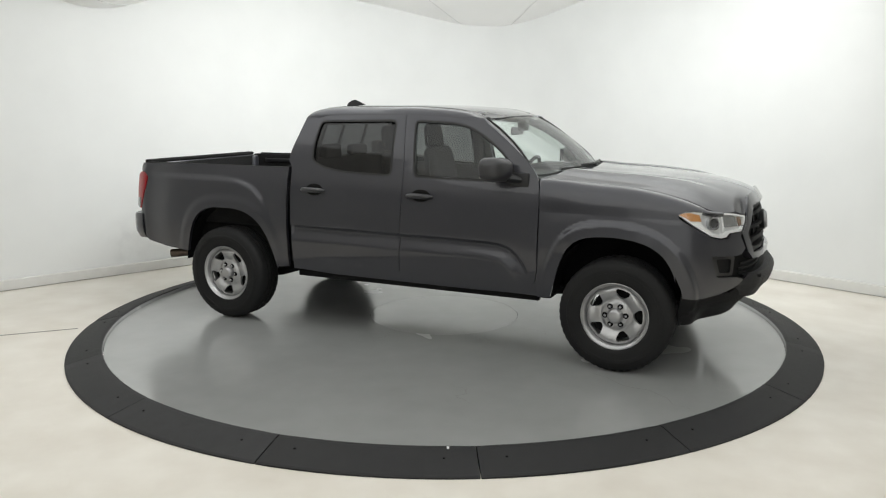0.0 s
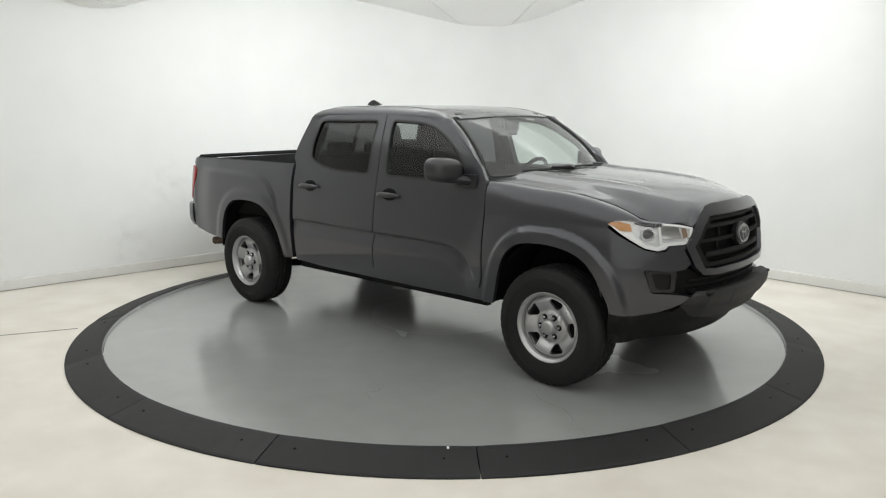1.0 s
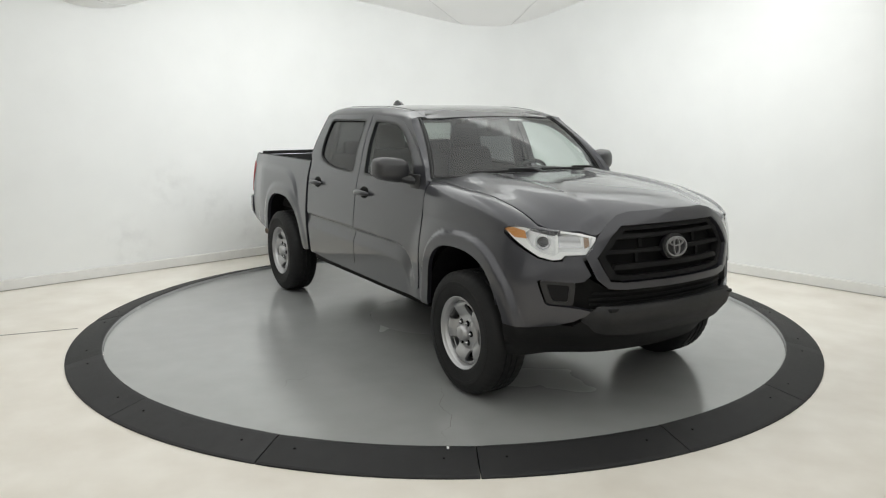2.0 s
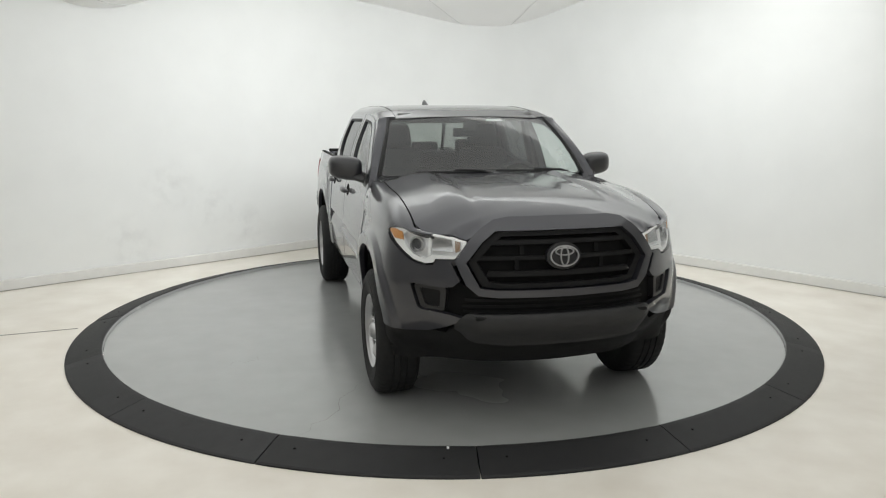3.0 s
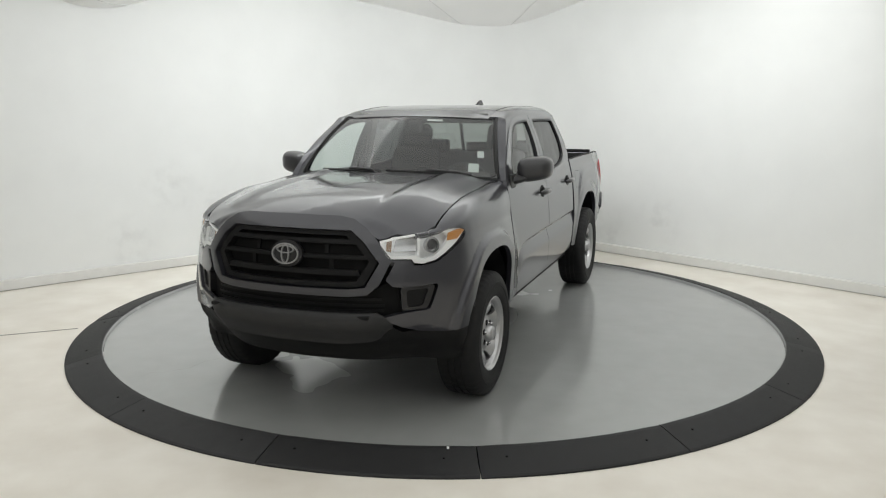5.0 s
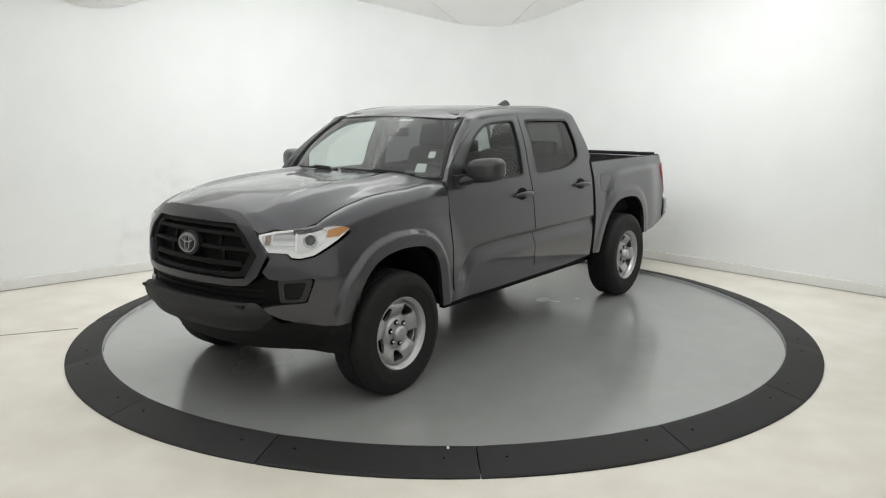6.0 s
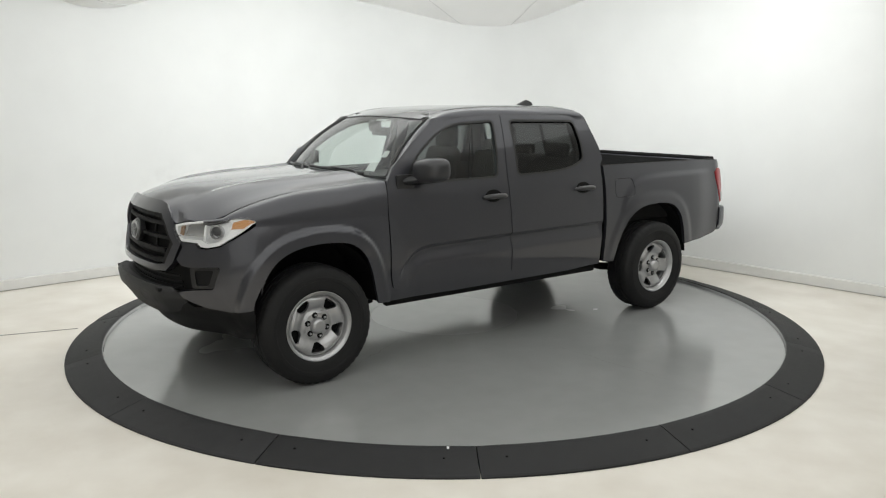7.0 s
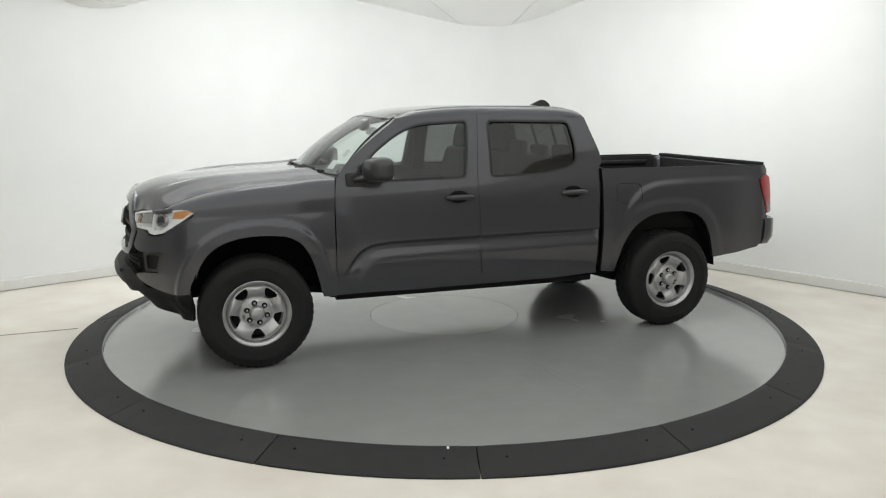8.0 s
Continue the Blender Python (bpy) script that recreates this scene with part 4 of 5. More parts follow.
def build_nose(truck):
    # painted surround of the grille, hexagonal opening
    opening = sym([(0.0, 1.105), (0.372, 1.103), (0.44, 1.045), (0.518, 0.932), (0.445, 0.802), (0.36, 0.792), (0.0, 0.790)])
    band = sym([(0.0, 1.176), (0.30, 1.174), (0.385, 1.160), (0.45, 1.118), (0.50, 1.064), (0.575, 0.948), (0.515, 0.815), (0.455, 0.762), (0.36, 0.752), (0.0, 0.750)])
    sur = panel("grille_surround", yz(band), nose, PAINT, truck, holes=[yz(opening)], step=0.03, thick=0.05, edge=0.006, out=(1, 0, 0), label="dark grey painted grille surround")[0]
    # grille: recessed backing, raised hexagonal frame, cross bars
    gr = panel("grille", yz([(y * 1.01, 0.948 + (z - 0.948) * 1.01) for y, z in opening]), nose_in(0.075), DARK, truck, step=0.05, thick=0.01, out=(1, 0, 0), label="black grille with horizontal bars")[0]
    lip = [(y * 0.985, 0.948 + (z - 0.948) * 0.97) for y, z in opening]
    inn = [(y * 0.90, 0.948 + (z - 0.948) * 0.80) for y, z in opening]
    panel("grille_frame", yz(lip), nose_in(0.026), PLASTIC, gr, holes=[yz(inn)], step=0.03, thick=0.04, edge=0.006, out=(1, 0, 0))
    for z0, h, w in ((1.040, 0.024, 0.41), (0.957, 0.022, 0.455), (0.874, 0.030, 0.42)):
        panel("grille_bar", rounded(yz([(-w, z0 - h / 2), (w, z0 - h / 2), (w - 0.012, z0 + h / 2), (-w + 0.012, z0 + h / 2)]), 0.006, 2), nose_in(0.028), PLASTIC, gr, step=0.03, thick=0.03, edge=0.007, out=(1, 0, 0))
    for y0, z0 in ((-0.25, 0.915), (0.25, 0.915), (-0.22, 1.0), (0.22, 1.0)):
        panel("grille_clip", yz([(y0 - 0.012, z0 - 0.03), (y0 + 0.012, z0 - 0.03), (y0 + 0.012, z0 + 0.03), (y0 - 0.012, z0 + 0.03)]), nose_in(0.06), PLASTIC, gr, step=0.04, thick=0.01, edge=0.002, out=(1, 0, 0))
    # oval badge of plain rings on a black disc
    bz = 0.966
    bd = panel("badge", ellipse(0, bz, 0.098, 0.072, 36), nose_in(0.012), SATIN, gr, step=0.03, thick=0.03, edge=0.004, out=(1, 0, 0), label="oval chrome badge of plain rings")[0]
    for cx, cz, rx, rz, w in ((0, bz, 0.082, 0.057, 0.0075), (0, bz, 0.025, 0.052, 0.0065), (0, bz + 0.024, 0.054, 0.022, 0.0065)):
        panel("badge_ring", ellipse(cx, cz, rx, rz, 36), nose_in(-0.001), SILVER, bd, holes=[ellipse(cx, cz, rx - w, rz - w, 36)], step=0.012, thick=0.012, edge=0.002, out=(1, 0, 0))
    # bumper cover: one painted skin with openings for lamps and fog pockets
    for sgn, nm in ((1, "bumper_cover"), (-1, "bumper_cover")):
        k = lambda f, sgn=sgn: (lambda u, v: f(u, v) * np.array([1, sgn, 1]))
        s_end = float(np.interp(-1.982, -NOSE[:, 0], _len))
        s_arch = float(np.interp(-2.02, -NOSE[:, 0], _len))
        lamp = [(0.522, 1.046), (0.60, 1.064), (0.72, 1.081), (0.80, 1.093), (0.845, 1.099), (0.862, 1.093), (0.865, 1.076), (0.859, 1.055), (0.838, 1.012), (0.802, 0.966), (0.762, 0.932), (0.712, 0.917), (0.678, 0.923), (0.662, 0.945), (0.565, 0.951), (0.545, 0.975), (0.524, 1.03)]
        fog = rounded([(0.628, 0.792), (0.70, 0.802), (0.765, 0.806), (0.752, 0.735), (0.735, 0.664), (0.655, 0.660), (0.60, 0.660), (0.545, 0.72)], 0.012)
        skin = yz([(0.53, 0.975), (0.56, 0.947), (0.655, 0.940), (0.672, 0.914), (0.712, 0.909), (0.766, 0.924), (0.808, 0.958), (0.845, 1.006)]) + [(s_end, 1.05), (s_end, 0.70), (s_arch, 0.60), (s_arch - 0.01, 0.545)]
        skin += yz([(0.80, 0.530), (0.70, 0.545), (0.62, 0.575), (0.565, 0.605), (0.535, 0.635), (0.60, 0.652), (0.66, 0.660), (0.725, 0.666), (0.737, 0.676), (0.752, 0.735), (0.766, 0.797), (0.760, 0.807), (0.70, 0.802), (0.62, 0.797), (0.575, 0.805), (0.545, 0.84), (0.588, 0.93)])
        bc = panel("bumper_cover", skin, k(nose), PAINT, truck, step=0.012, thick=0.03, edge=0.004, out=(0.7, 0.7 * sgn, 0), label="dark grey painted bumper corner")[0]
        panel("fog_bezel", rounded(yz([(0.612, 0.794), (0.760, 0.800), (0.747, 0.735), (0.730, 0.670), (0.622, 0.664)]), 0.02), k(nose_in(0.018)), SATIN, bc, holes=[rounded(yz([(0.640, 0.777), (0.735, 0.782), (0.722, 0.735), (0.710, 0.689), (0.645, 0.684)]), 0.018)], step=0.02, thick=0.04, edge=0.004, out=(0.7, 0.7 * sgn, 0))
        panel("fog_blank", rounded(yz([(0.632, 0.784), (0.742, 0.790), (0.730, 0.735), (0.716, 0.680), (0.638, 0.676)]), 0.02), k(nose_in(0.032)), PLASTIC, bc, step=0.03, thick=0.01, edge=0.002, out=(0.7, 0.7 * sgn, 0))
        # headlamp: bright housing, projector, marker, clear cover
        lo = yz(lamp)
        hl = panel("headlamp", lo, k(nose_in(0.035)), LAMP_IN, truck, step=0.02, thick=0.04, edge=0.0, out=(0.7, 0.7 * sgn, 0), label="clear headlamp with bright reflector")[0]
        inner = [(0.540, 1.038), (0.62, 1.055), (0.80, 1.082), (0.822, 1.05), (0.797, 0.995), (0.760, 0.957), (0.712, 0.940), (0.682, 0.964), (0.572, 0.967), (0.550, 0.985)]
        panel("lamp_frame", lo, k(nose_in(0.010)), LAMP_GLARE, hl, holes=[yz(inner)], step=0.02, thick=0.028, edge=0.003, out=(0.7, 0.7 * sgn, 0), label="white lamp frame with the chrome's glare in its colour")
        for y0, z0, r in ((0.752, 1.014, 0.042),):
            s0 = float(nose_s(np.array(y0)))
            panel("projector_ring", ellipse(s0, z0, r, r), k(nose_in(0.004)), LAMP_GREY, hl, holes=[ellipse(s0, z0, r * 0.74, r * 0.74)], step=0.012, thick=0.03, edge=0.002, out=(0.7, 0.7 * sgn, 0))
            panel("projector", ellipse(s0, z0, r * 0.72, r * 0.72), k(lambda u, v, s0=s0, z0=z0: nose_at(u, v, -0.028 + 6.0 * np.clip(0.0009 - (u - s0) ** 2 - (v - z0) ** 2, 0, 1))), DARKLENS, hl, step=0.008, thick=0.004, edge=0.0, out=(0.7, 0.7 * sgn, 0), label="dark projector lens")
        panel("high_beam", yz([(0.585, 0.985), (0.60, 1.045), (0.695, 1.060), (0.69, 0.985)]), k(lambda u, v: nose_at(u, v, -0.03 + 4.0 * (v - 1.015) ** 2)), LAMP_GREY, hl, step=0.012, thick=0.004, edge=0.001, out=(0.7, 0.7 * sgn, 0), label="ribbed high-beam reflector")
        panel("lamp_divider", yz([(0.690, 0.960), (0.696, 1.068), (0.706, 1.070), (0.701, 0.953)]), k(nose_in(0.014)), LAMP_GLARE, hl, step=0.015, thick=0.02, edge=0.002, out=(0.7, 0.7 * sgn, 0), label="bright lamp divider")
        panel("inner_marker", yz([(0.552, 0.992), (0.556, 1.040), (0.582, 1.045), (0.575, 0.982)]), k(nose_in(0.024)), AMBER_DIM, hl, step=0.012, thick=0.006, edge=0.001, out=(0.7, 0.7 * sgn, 0), label="dim amber marker")
        panel("side_marker", yz([(0.812, 1.030), (0.818, 1.070), (0.846, 1.084), (0.861, 1.081), (0.8615, 1.070), (0.855, 1.052), (0.842, 1.033)]), k(nose_in(0.004)), AMBER, hl, step=0.012, thick=0.006, edge=0.001, out=(0.7, 0.7 * sgn, 0), label="amber side marker")
        panel("lamp_lens", lo, k(nose_in(-0.002)), LENS, hl, step=0.03, thick=0.0, edge=0.0, out=(0.7, 0.7 * sgn, 0), label="clear plastic lens")
        panel("lamp_shadow_line", yz([(0.665, 0.947), (0.56, 0.953), (0.553, 0.94), (0.575, 0.915), (0.655, 0.912), (0.672, 0.920)]), k(nose_in(0.012)), SATIN, truck, step=0.02, thick=0.02, edge=0.002, out=(0.7, 0.7 * sgn, 0))
    # lower grille: black recess from fog lamp to fog lamp, with slats
    lg = panel("lower_grille", yz(sym([(0.0, 0.752), (0.44, 0.752), (0.56, 0.82), (0.70, 0.815), (0.772, 0.815), (0.755, 0.735), (0.735, 0.655), (0.62, 0.635), (0.53, 0.61), (0.0, 0.61)])), nose_in(0.055), DARK, truck, step=0.04, thick=0.02, out=(1, 0, 0), label="black lower air intake")[0]
    for z0, w in ((0.728, 0.53), (0.695, 0.545), (0.664, 0.54)):
        panel("slat", rounded(yz([(-w, z0 - 0.007), (w, z0 - 0.007), (w, z0 + 0.007), (-w, z0 + 0.007)]), 0.003, 2), nose_in(0.045), PLASTIC, lg, step=0.04, thick=0.02, edge=0.003, out=(1, 0, 0))
    # protruding bumper bar with notches
    def bar(s, z):
        return nose_at(s, z, 0.058 - 0.06 * smoothstep(0.45, 0.60, np.abs(s)) - 0.035 * smoothstep(0.60, 0.50, z) - 0.02 * smoothstep(0.64, 0.675, z))
    outline = rounded([(nose_s(np.array(y)).item(), z) for y, z in [(-0.515, 0.672), (0.515, 0.672), (0.575, 0.60), (0.585, 0.545), (0.50, 0.50), (0.30, 0.480), (-0.30, 0.480), (-0.50, 0.50), (-0.585, 0.545), (-0.575, 0.60)]], 0.02)
    bb = panel("bumper_bar", outline, bar, SKID, truck, step=0.03, thick=0.06, edge=0.008, out=(1, 0, 0), label="dark grey textured bumper bar")[0]
    part("bumper_shelf", rbox((0.13, 0.98, 0.02), (2.41, 0, 0.652), 0.006), PLASTIC, bb)
    for y in (-0.40, -0.24, 0.24, 0.40):
        s0 = nose_s(np.array(y)).item()
        panel("notch_rib", rounded([(s0 - 0.012, 0.555), (s0 + 0.012, 0.555), (s0 + 0.008, 0.65), (s0 - 0.008, 0.65)], 0.006), lambda s, z: bar(s, z) + np.array([0.003, 0, 0]), SKID, bb, step=0.02, thick=0.012, edge=0.003, out=(1, 0, 0))
    # valance under the bumper, from wheel to wheel
    def val(s, z):
        return nose_at(s, z, -0.010 - 0.050 * smoothstep(0.52, 0.36, z) * (1 - smoothstep(0.75, 1.0, np.abs(s))))
    s_v = float(np.interp(-2.025, -NOSE[:, 0], _len))
    half = [(0.0, 0.600), (float(nose_s(np.array(0.53))), 0.612), (float(nose_s(np.array(0.62))), 0.543), (float(nose_s(np.array(0.70))), 0.553), (float(nose_s(np.array(0.80))), 0.538), (s_v, 0.552), (s_v + 0.01, 0.42), (s_v, 0.352), (float(nose_s(np.array(0.72))), 0.345), (float(nose_s(np.array(0.60))), 0.352), (0.0, 0.345)]
    panel("valance", half + [(-s, z) for s, z in half[::-1][1:-1]], val, PLASTIC, truck, step=0.03, thick=0.04, out=(1, 0, 0), label="black plastic valance below the bumper")
    # mirrors
    def shell(scale=1.0):
        bm = bmesh.new()
        bmesh.ops.create_uvsphere(bm, u_segments=28, v_segments=18, radius=1)
        for v in bm.verts:
            x, y, z = v.co
            p = 0.62
            x, y, z = (math.copysign(abs(c) ** p, c) for c in (x, y, z))
            x = x * (0.105 if x > 0 else 0.055)
            zz = z * (0.083 + 0.008 * y) if z > 0 else z * (0.083 - 0.018 * y)
            v.co = (0.735 + x + 0.03 * (1 - y), 0.945 + y * 0.115, 1.322 + zz)
        return bm
    for a in both("wing_mirror", shell, HANDLE, truck, "black wing mirror housing"):
        sg = 1 if a.data.vertices[0].co.y > 0 else -1
        part("mirror_arm", tube([(0.89, sg * 0.80, 1.248), (0.85, sg * 0.85, 1.258), (0.79, sg * 0.91, 1.275)], [0.062, 0.056, 0.05], 12, squash=0.55), SATIN, a)
        part("mirror_glass", rbox((0.006, 0.16, 0.11), (0.700, sg * 0.945, 1.322), 0.002, m=pose(0, 0, 0, 0, 0, 0)), MIRROR, a)
        part("mirror_base", rbox((0.14, 0.02, 0.10), (0.915, sg * 0.825, 1.245), 0.008, m=pose(0, 0, 0, 0, 0, 0)), SATIN, a)


def build_bed(truck):
    arch = ARCH_R
    out = [(-1.014, 1.272), (-1.6, 1.272), (-2.2, 1.270), (-2.50, 1.266), (-2.585, 1.262), (-2.602, 1.235), (-2.600, 1.195), (-2.55, 1.188), (-2.500, 1.150), (-2.505, 1.09), (-2.585, 0.862), (-2.58, 0.84), (-2.545, 0.62), (-2.50, 0.585), (-2.30, 0.555)] + arch[::-1][0:] + [(-1.012, 0.482), (-1.014, 0.60), (-1.016, 0.85), (-1.015, 1.15)]
    fuel = rounded([(-1.13, 1.005), (-1.13, 1.16), (-1.352, 1.157), (-1.352, 1.003)], 0.045, 6)
    panel("bed_side", out, side, PAINT, truck, step=0.016, thick=0.03, holes=[fuel], mirror=False, label="dark grey painted bed side")
    plain = panel("bed_side", out, lambda x, z: side(x, z) * np.array([1, -1, 1]), PAINT, truck, step=0.016, thick=0.03, out=(0, -1, 0), label="dark grey painted bed side")
    f2 = np.array(fuel)
    c = f2.mean(0)
    panel("fuel_flap", [tuple(c + (p - c) * 0.965) for p in f2], side, PAINT, truck, step=0.03, thick=0.02, edge=0.003)
    # black filler of the cab gap
    both("cab_gap", lambda: rbox((0.05, 0.06, 0.64), (-0.99, 0.79, 0.84), 0.005), DARK, truck)
    # rail caps
    both("rail_cap", lambda: tube([(x, 0.778, 1.266) for x in np.linspace(-1.02, -2.52, 12)], 0.020, 10, squash=0.35), LINER, truck)
    # inner walls, floor, headboard, tailgate
    both("bed_inner_wall", lambda: rbox((1.58, 0.03, 0.48), (-1.80, 0.745, 1.02), 0.008), LINER, truck)
    part("bed_floor", rbox((1.60, 1.50, 0.04), (-1.80, 0, 0.79), 0.006), LINER, truck)
    for i, y in enumerate(np.linspace(-0.6, 0.6, 9)):
        part("floor_rib", rbox((1.54, 0.06, 0.016), (-1.80, y, 0.815), 0.005), LINER, truck)
    part("bed_headboard", rbox((0.04, 1.56, 0.50), (-1.03, 0, 1.03), 0.01), LINER, truck)
    part("tie_down_rail", rbox((0.03, 1.30, 0.035), (-1.06, 0, 1.20), 0.005), SATIN, truck)
    both("bed_side_rail", lambda: rbox((1.30, 0.03, 0.035), (-1.78, 0.725, 1.20), 0.005), SATIN, truck)
    for y, x in ((0.71, -1.75), (-0.71, -1.75), (0.71, -1.2), (-0.71, -1.2)):
        part("tie_down_cleat", rbox((0.05, 0.025, 0.035), (x, y, 1.215), 0.008), SATIN, truck)
    tg = part("tailgate", rbox((0.07, 1.42, 0.52), (-2.605, 0, 1.0), 0.02, 3), PAINT, truck, "dark grey painted tailgate, closed")
    part("tailgate_liner", rbox((0.02, 1.40, 0.46), (-2.560, 0, 1.015), 0.006), LINER, tg, "black inner liner")
    part("tailgate_cap", rbox((0.075, 1.42, 0.03), (-2.605, 0, 1.268), 0.01, 3), LINER, tg)
    part("tailgate_handle", rbox((0.02, 0.24, 0.07), (-2.645, 0, 1.16), 0.008), SATIN, tg)
    # corner posts under the tail lamps
    both("corner_post", lambda: rbox((0.10, 0.13, 0.64), (-2.575, 0.715, 0.93), 0.03, 3), PAINT, truck)
    lamp = [(-2.508, 1.155), (-2.552, 1.186), (-2.600, 1.186), (-2.634, 1.165), (-2.648, 1.02), (-2.650, 0.885), (-2.628, 0.868), (-2.590, 0.868), (-2.515, 1.09)]
    for sgn in (1, -1):
        k = lambda f, sgn=sgn: (lambda u, v: f(u, v) * np.array([1, sgn, 1]))
        tl = panel("tail_lamp", lamp, k(shift(side, 0.008)), RED, truck, step=0.02, thick=0.07, edge=0.006, out=(0, sgn, 0), label="red tail lamp")[0]
        panel("reverse_lens", [(-2.578, 0.960), (-2.648, 0.960), (-2.649, 0.890), (-2.628, 0.873), (-2.594, 0.873)], k(shift(side, 0.010)), SMOKE_LENS, tl, step=0.02, thick=0.01, edge=0.002, out=(0, sgn, 0), label="smoky grey reverse lens")
    # rear bumper wrapped round the corners
    plan = [(-2.555, 0.865), (-2.62, 0.862), (-2.67, 0.835), (-2.705, 0.77), (-2.72, 0.60), (-2.73, 0.0)]
    plan = plan + [(x, -y) for x, y in plan[::-1][1:]]
    prof = [(-0.05, 0.815), (-0.01, 0.825), (0.0, 0.81), (0.004, 0.72), (0.0, 0.66), (-0.03, 0.605), (-0.08, 0.592)]
    pl = np.array(plan)
    t = np.gradient(pl, axis=0)
    n = np.stack([t[:, 1], -t[:, 0]], 1) / np.hypot(t[:, 0], t[:, 1])[:, None]
    verts = [(pl[i][0] + n[i][0] * d, pl[i][1] + n[i][1] * d, z) for i in range(len(pl)) for d, z in prof]
    if (np.array(verts)[:, 0].min()) > -2.7:
        n = -n
    q = len(prof)
    bm = bmesh.new()
    vv = [bm.verts.new(v) for v in verts]
    for i in range(len(pl) - 1):
        for j in range(q - 1):
            bm.faces.new((vv[i * q + j], vv[i * q + j + 1], vv[(i + 1) * q + j + 1], vv[(i + 1) * q + j]))
    bm.faces.new(vv[:q])
    bm.faces.new(vv[-q:][::-1])
    rb = part("rear_bumper", bm, PAINT, truck, "dark grey painted rear bumper")
    part("bumper_step", rbox((0.16, 1.5, 0.02), (-2.62, 0, 0.815), 0.006), PLASTIC, rb)


def build_under(truck):
    # wheel housings
    for x, w, tag in ((AXLE - 0.015, 0.452, 1), (-1.585, 0.478, -1)):
        def house(x=x, w=w):
            bm = bmesh.new()
            n = 20
            rows = []
            for y in (0.50, 0.868):
                rows.append([bm.verts.new((x + w * math.cos(a), y, 0.44 + (w + 0.035) * math.sin(a))) for a in np.linspace(0.04, math.pi - 0.04, n)])
            for i in range(n - 1):
                bm.faces.new((rows[0][i], rows[0][i + 1], rows[1][i + 1], rows[1][i]))
            bm.faces.new(rows[0])
            return bm
        both("wheel_liner", house, DARK, truck, "black plastic wheel-arch liner")
    part("bed_underside", rbox((1.50, 1.46, 0.22), (-1.80, 0, 0.67), 0.03), DARK, truck)
    # engine bay block closes the view behind the nose
    part("engine_bay", rbox((1.12, 0.96, 0.60), (1.72, 0, 0.86), 0.05), DARK, truck)
    part("radiator_support", rbox((0.10, 1.18, 0.62), (2.22, 0, 0.78), 0.03), DARK, truck)
    both("frame_rail", lambda: tube([(2.2, 0.42, 0.50), (1.3, 0.44, 0.46), (0.6, 0.48, 0.38), (-0.9, 0.48, 0.38), (-1.6, 0.48, 0.58), (-2.55, 0.48, 0.58)], 0.055, 8), DARK, truck)
    for x in (1.0, 0.2, -0.7):
        part("cross_member", rbox((0.10, 0.9, 0.07), (x, 0, 0.37), 0.02), DARK, truck)
    part("transmission", tube([(1.1, 0, 0.46), (0.4, 0, 0.42), (-0.1, 0, 0.41)], [0.16, 0.13, 0.08], 12), DARK, truck)
    part("propeller_shaft", tube([(-0.1, 0, 0.41), (-1.6, 0.0, 0.39)], 0.035, 10), DARK, truck)
    part("rear_axle", tube([(-AXLE, -0.76, 0.382), (-AXLE, 0.76, 0.382)], 0.045, 12), DARK, truck)
    bm = bmesh.new()
    bmesh.ops.create_uvsphere(bm, u_segments=16, v_segments=10, radius=0.15)
    bmesh.ops.translate(bm, vec=(-AXLE, 0, 0.382), verts=bm.verts[:])
    part("differential", bm, DARK, truck)
    both("leaf_spring", lambda: tube([(-0.98, 0.56, 0.46), (-1.3, 0.56, 0.36), (-1.62, 0.56, 0.32), (-1.95, 0.56, 0.37), (-2.22, 0.56, 0.50)], 0.032, 8), DARK, truck)
    both("lower_arm", lambda: tube([(AXLE, 0.30, 0.36), (AXLE, 0.72, 0.30)], 0.05, 8), DARK, truck)
    # skid plate widened to block light under the nose and darken the deck there
    part("skid_plate", rbox((1.0, 1.14, 0.03), (1.64, 0, 0.46), 0.01), DARK, truck)
    part("fuel_tank", rbox((0.9, 0.36, 0.2), (-0.45, 0.24, 0.40), 0.06), DARK, truck)
    part("spare_wheel", lathe([(0.10, 0.52), (0.34, 0.51), (0.37, 0.56), (0.37, 0.66), (0.34, 0.70), (0.10, 0.69)], 32), RUBBER, truck).matrix_basis = pose(-2.15, 0, 0, 90, 0, 0)
    # exhaust with a tail pipe on the truck's right side
    part("exhaust_pipe", tube([(0.6, -0.30, 0.38), (-0.6, -0.30, 0.38), (-1.2, -0.35, 0.50), (-1.9, -0.62, 0.52), (-2.15, -0.72, 0.49), (-2.31, -0.80, 0.475)], 0.036, 12, caps=False), STEEL, truck, "dark brown exhaust pipe")


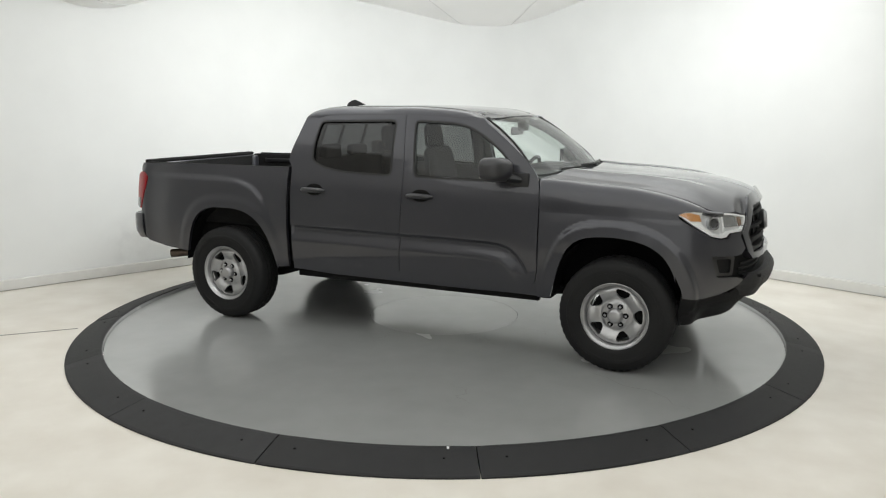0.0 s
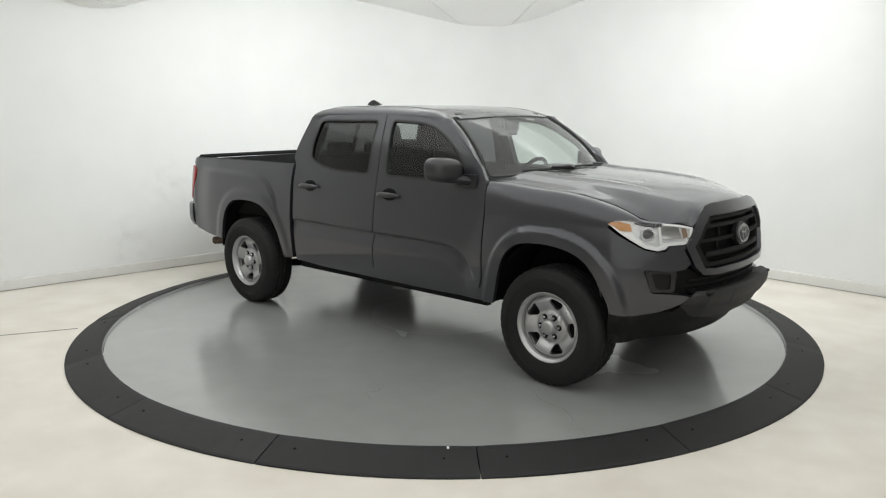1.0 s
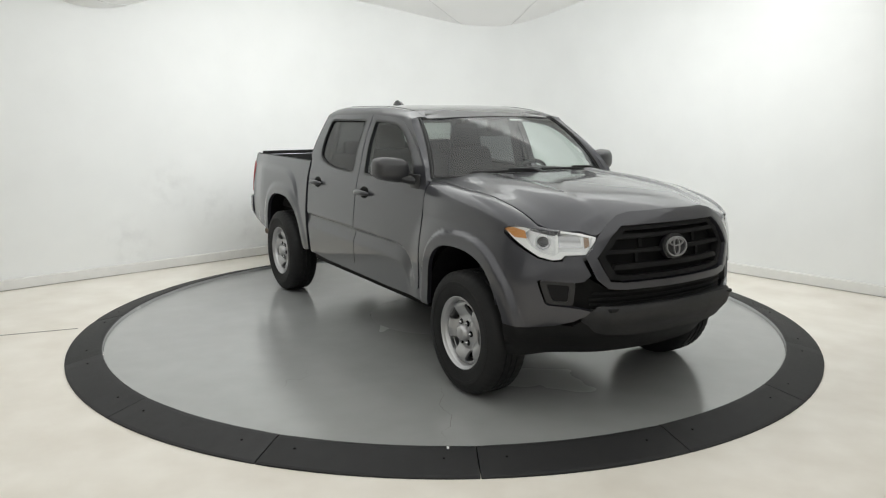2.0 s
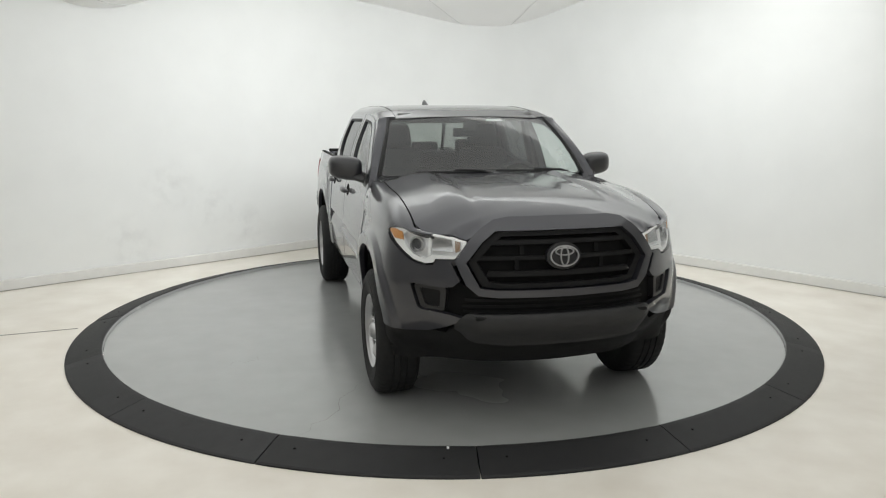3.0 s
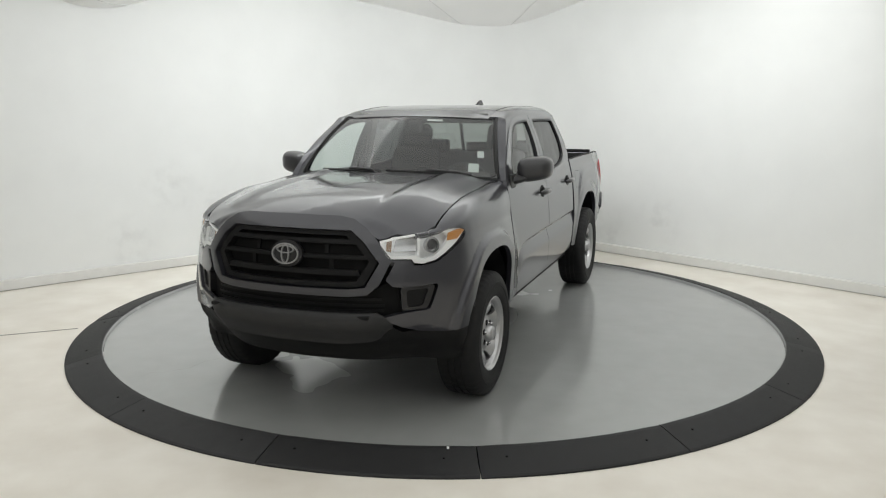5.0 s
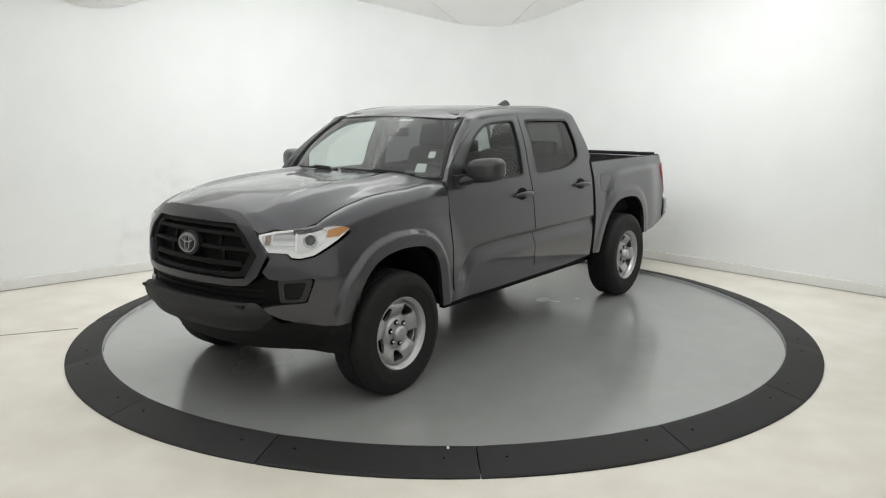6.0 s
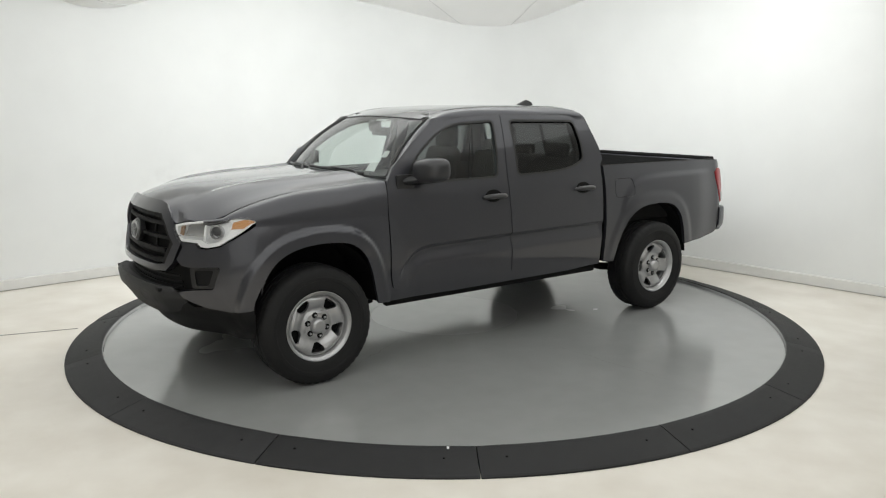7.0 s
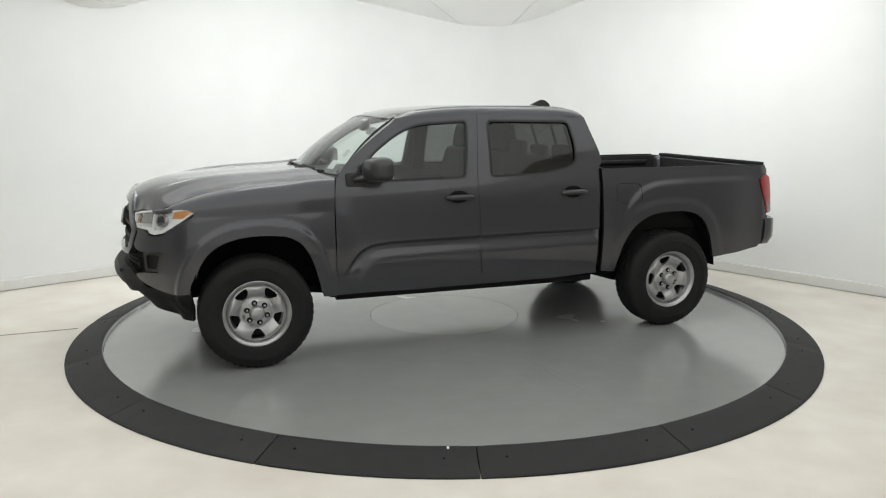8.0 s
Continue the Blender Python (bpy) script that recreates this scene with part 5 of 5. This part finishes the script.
def build_wheel(truck):
    """One wheel about the origin, its face towards +y."""
    R, W = 0.382, 0.125
    bm = bmesh.new()
    prof = [(0.222, -0.105), (0.235, -0.118), (0.30, -0.130), (0.345, -0.122), (0.368, -0.108), (0.379, -0.092), (0.382, -0.06), (0.382, -0.045), (0.374, -0.043), (0.374, -0.036), (0.382, -0.034), (0.383, -0.006), (0.375, -0.004), (0.375, 0.004), (0.383, 0.006), (0.382, 0.034), (0.374, 0.036), (0.374, 0.043), (0.382, 0.045), (0.382, 0.06), (0.379, 0.092), (0.368, 0.108), (0.345, 0.122), (0.318, 0.128), (0.316, 0.1305), (0.296, 0.1305), (0.294, 0.128), (0.262, 0.125), (0.236, 0.120), (0.222, 0.112), (0.216, 0.10)]
    n = 144
    rings = []
    for r, y in prof:
        ring = []
        for i in range(n):
            rr = r
            if r > 0.36 and abs(y) > 0.05 and (i % 3 == 0):
                rr = r - 0.004
            if r > 0.381 and abs(y) < 0.05 and ((i + (2 if y > 0 else 0)) % 4 == 0):
                rr = r - 0.004
            a = 2 * math.pi * i / n
            ring.append(bm.verts.new((rr * math.cos(a), y, rr * math.sin(a))))
        rings.append(ring)
    for a, b in zip(rings, rings[1:]):
        for i in range(n):
            bm.faces.new((a[i], a[(i + 1) % n], b[(i + 1) % n], b[i]))
    tyre_bm = bm
    # styled steel disc with five openings
    def dish(u, v):
        r = np.hypot(u, v)
        y = np.interp(r, [0.0, 0.060, 0.086, 0.096, 0.108, 0.14, 0.165, 0.182, 0.192, 0.20], [0.080, 0.080, 0.078, 0.064, 0.062, 0.080, 0.088, 0.086, 0.078, 0.068])
        a = np.arctan2(v, u)
        spoke = np.cos(5 * (a - math.pi / 2)) * smoothstep(0.09, 0.14, r) * smoothstep(0.195, 0.165, r)
        return np.stack([u, y + 0.010 * spoke, v], 1)
    holes = []
    for i in range(5):
        a0 = math.pi / 2 + math.pi / 5 + 2 * math.pi * i / 5
        tri = []
        for da, r in ((-0.24, 0.184), (0.24, 0.184), (0.29, 0.166), (0.13, 0.116), (-0.13, 0.116), (-0.29, 0.166)):
            tri.append((r * math.cos(a0 + da), r * math.sin(a0 + da)))
        holes.append(rounded(tri, 0.012, 3))
    w = panel("wheel", ellipse(0, 0, 0.199, 0.199, 64), dish, SILVER, truck, holes=holes, step=0.014, thick=0.02, edge=0.002, out=(0, 1, 0), label="silver steel wheel with five openings")[0]
    part("tyre", tyre_bm, RUBBER, w, "black all-terrain tyre", angle=35)
    part("rim", lathe([(0.19, 0.052), (0.199, 0.066), (0.203, 0.098), (0.209, 0.104), (0.217, 0.108), (0.222, 0.117), (0.226, 0.116), (0.225, 0.107), (0.205, 0.09), (0.195, 0.02), (0.195, -0.1)], 64), SILVER, w, "silver rim edge")
    part("brake_drum", lathe([(0.02, 0.03), (0.17, 0.03), (0.17, -0.08), (0.02, -0.08)], 32), DARK, w)
    part("centre_cap", lathe([(0.001, 0.121), (0.032, 0.121), (0.040, 0.117), (0.048, 0.104), (0.053, 0.088), (0.055, 0.074)], 32), SILVER, w, "silver centre cap")
    nut = None
    for i in range(6):
        a = 2 * math.pi * i / 6 + 0.3
        if nut is None:
            nut = part("lug_nut", lathe([(0.001, 0.098), (0.007, 0.097), (0.0105, 0.092), (0.0115, 0.070)], 6), LAMP_GREY, w, smooth=False)
            nut.matrix_basis = pose(0.069 * math.cos(a), 0, 0.069 * math.sin(a))
            # dark ring laid on the disc, painting the shade of the nut recess
            well = part("nut_well", lathe([(0.008, 0.0805), (0.0185, 0.0815), (0.0195, 0.0795)], 16), DARK, w)
            well.matrix_basis = nut.matrix_basis.copy()
        else:
            share(nut, pose(0.069 * math.cos(a), 0, 0.069 * math.sin(a)))
            share(well, pose(0.069 * math.cos(a), 0, 0.069 * math.sin(a)))
    return w


def build_truck():
    truck = new("pickup_truck")
    tagged(truck, "dark grey metallic crew-cab pickup truck parked on the turntable", "pickup truck")
    build_body(truck)
    build_glass_and_cabin(truck)
    build_nose(truck)
    build_bed(truck)
    build_under(truck)
    w = build_wheel(truck)
    w.matrix_basis = pose(AXLE, 0.795, 0.382, 0, 0, 0)
    copy_thing(w, pose(-AXLE, 0.795, 0.382, 0, 50, 0))
    copy_thing(w, pose(AXLE, -0.795, 0.382, 0, 20, 180))
    copy_thing(w, pose(-AXLE, -0.795, 0.382, 0, 70, 180))
    return truck


truck = build_truck()

# ---------------------------------------------------------------- what moves
TURN = [(0.0, -24.89), (0.5, -33.29), (1.0, -41.66), (1.5, -50.24), (3.0, -75.81), (3.5, -84.55), (4.0, -93.32), (4.5, -102.09), (6.0, -127.52), (6.5, -135.79), (7.0, -144.14), (7.5, -152.42), (8.0, -160.81)]
OFF = Vector((0.0239, 0.0284, 0))


def motions():
    """The turntable and the truck on it turn together."""
    walk(table, [(t, pose(0, 0, 0, 0, 0, a)) for t, a in TURN])
    walk(truck, [(t, pose(0, 0, 0, 0, 0, a) @ Matrix.Translation(OFF)) for t, a in TURN])


motions()
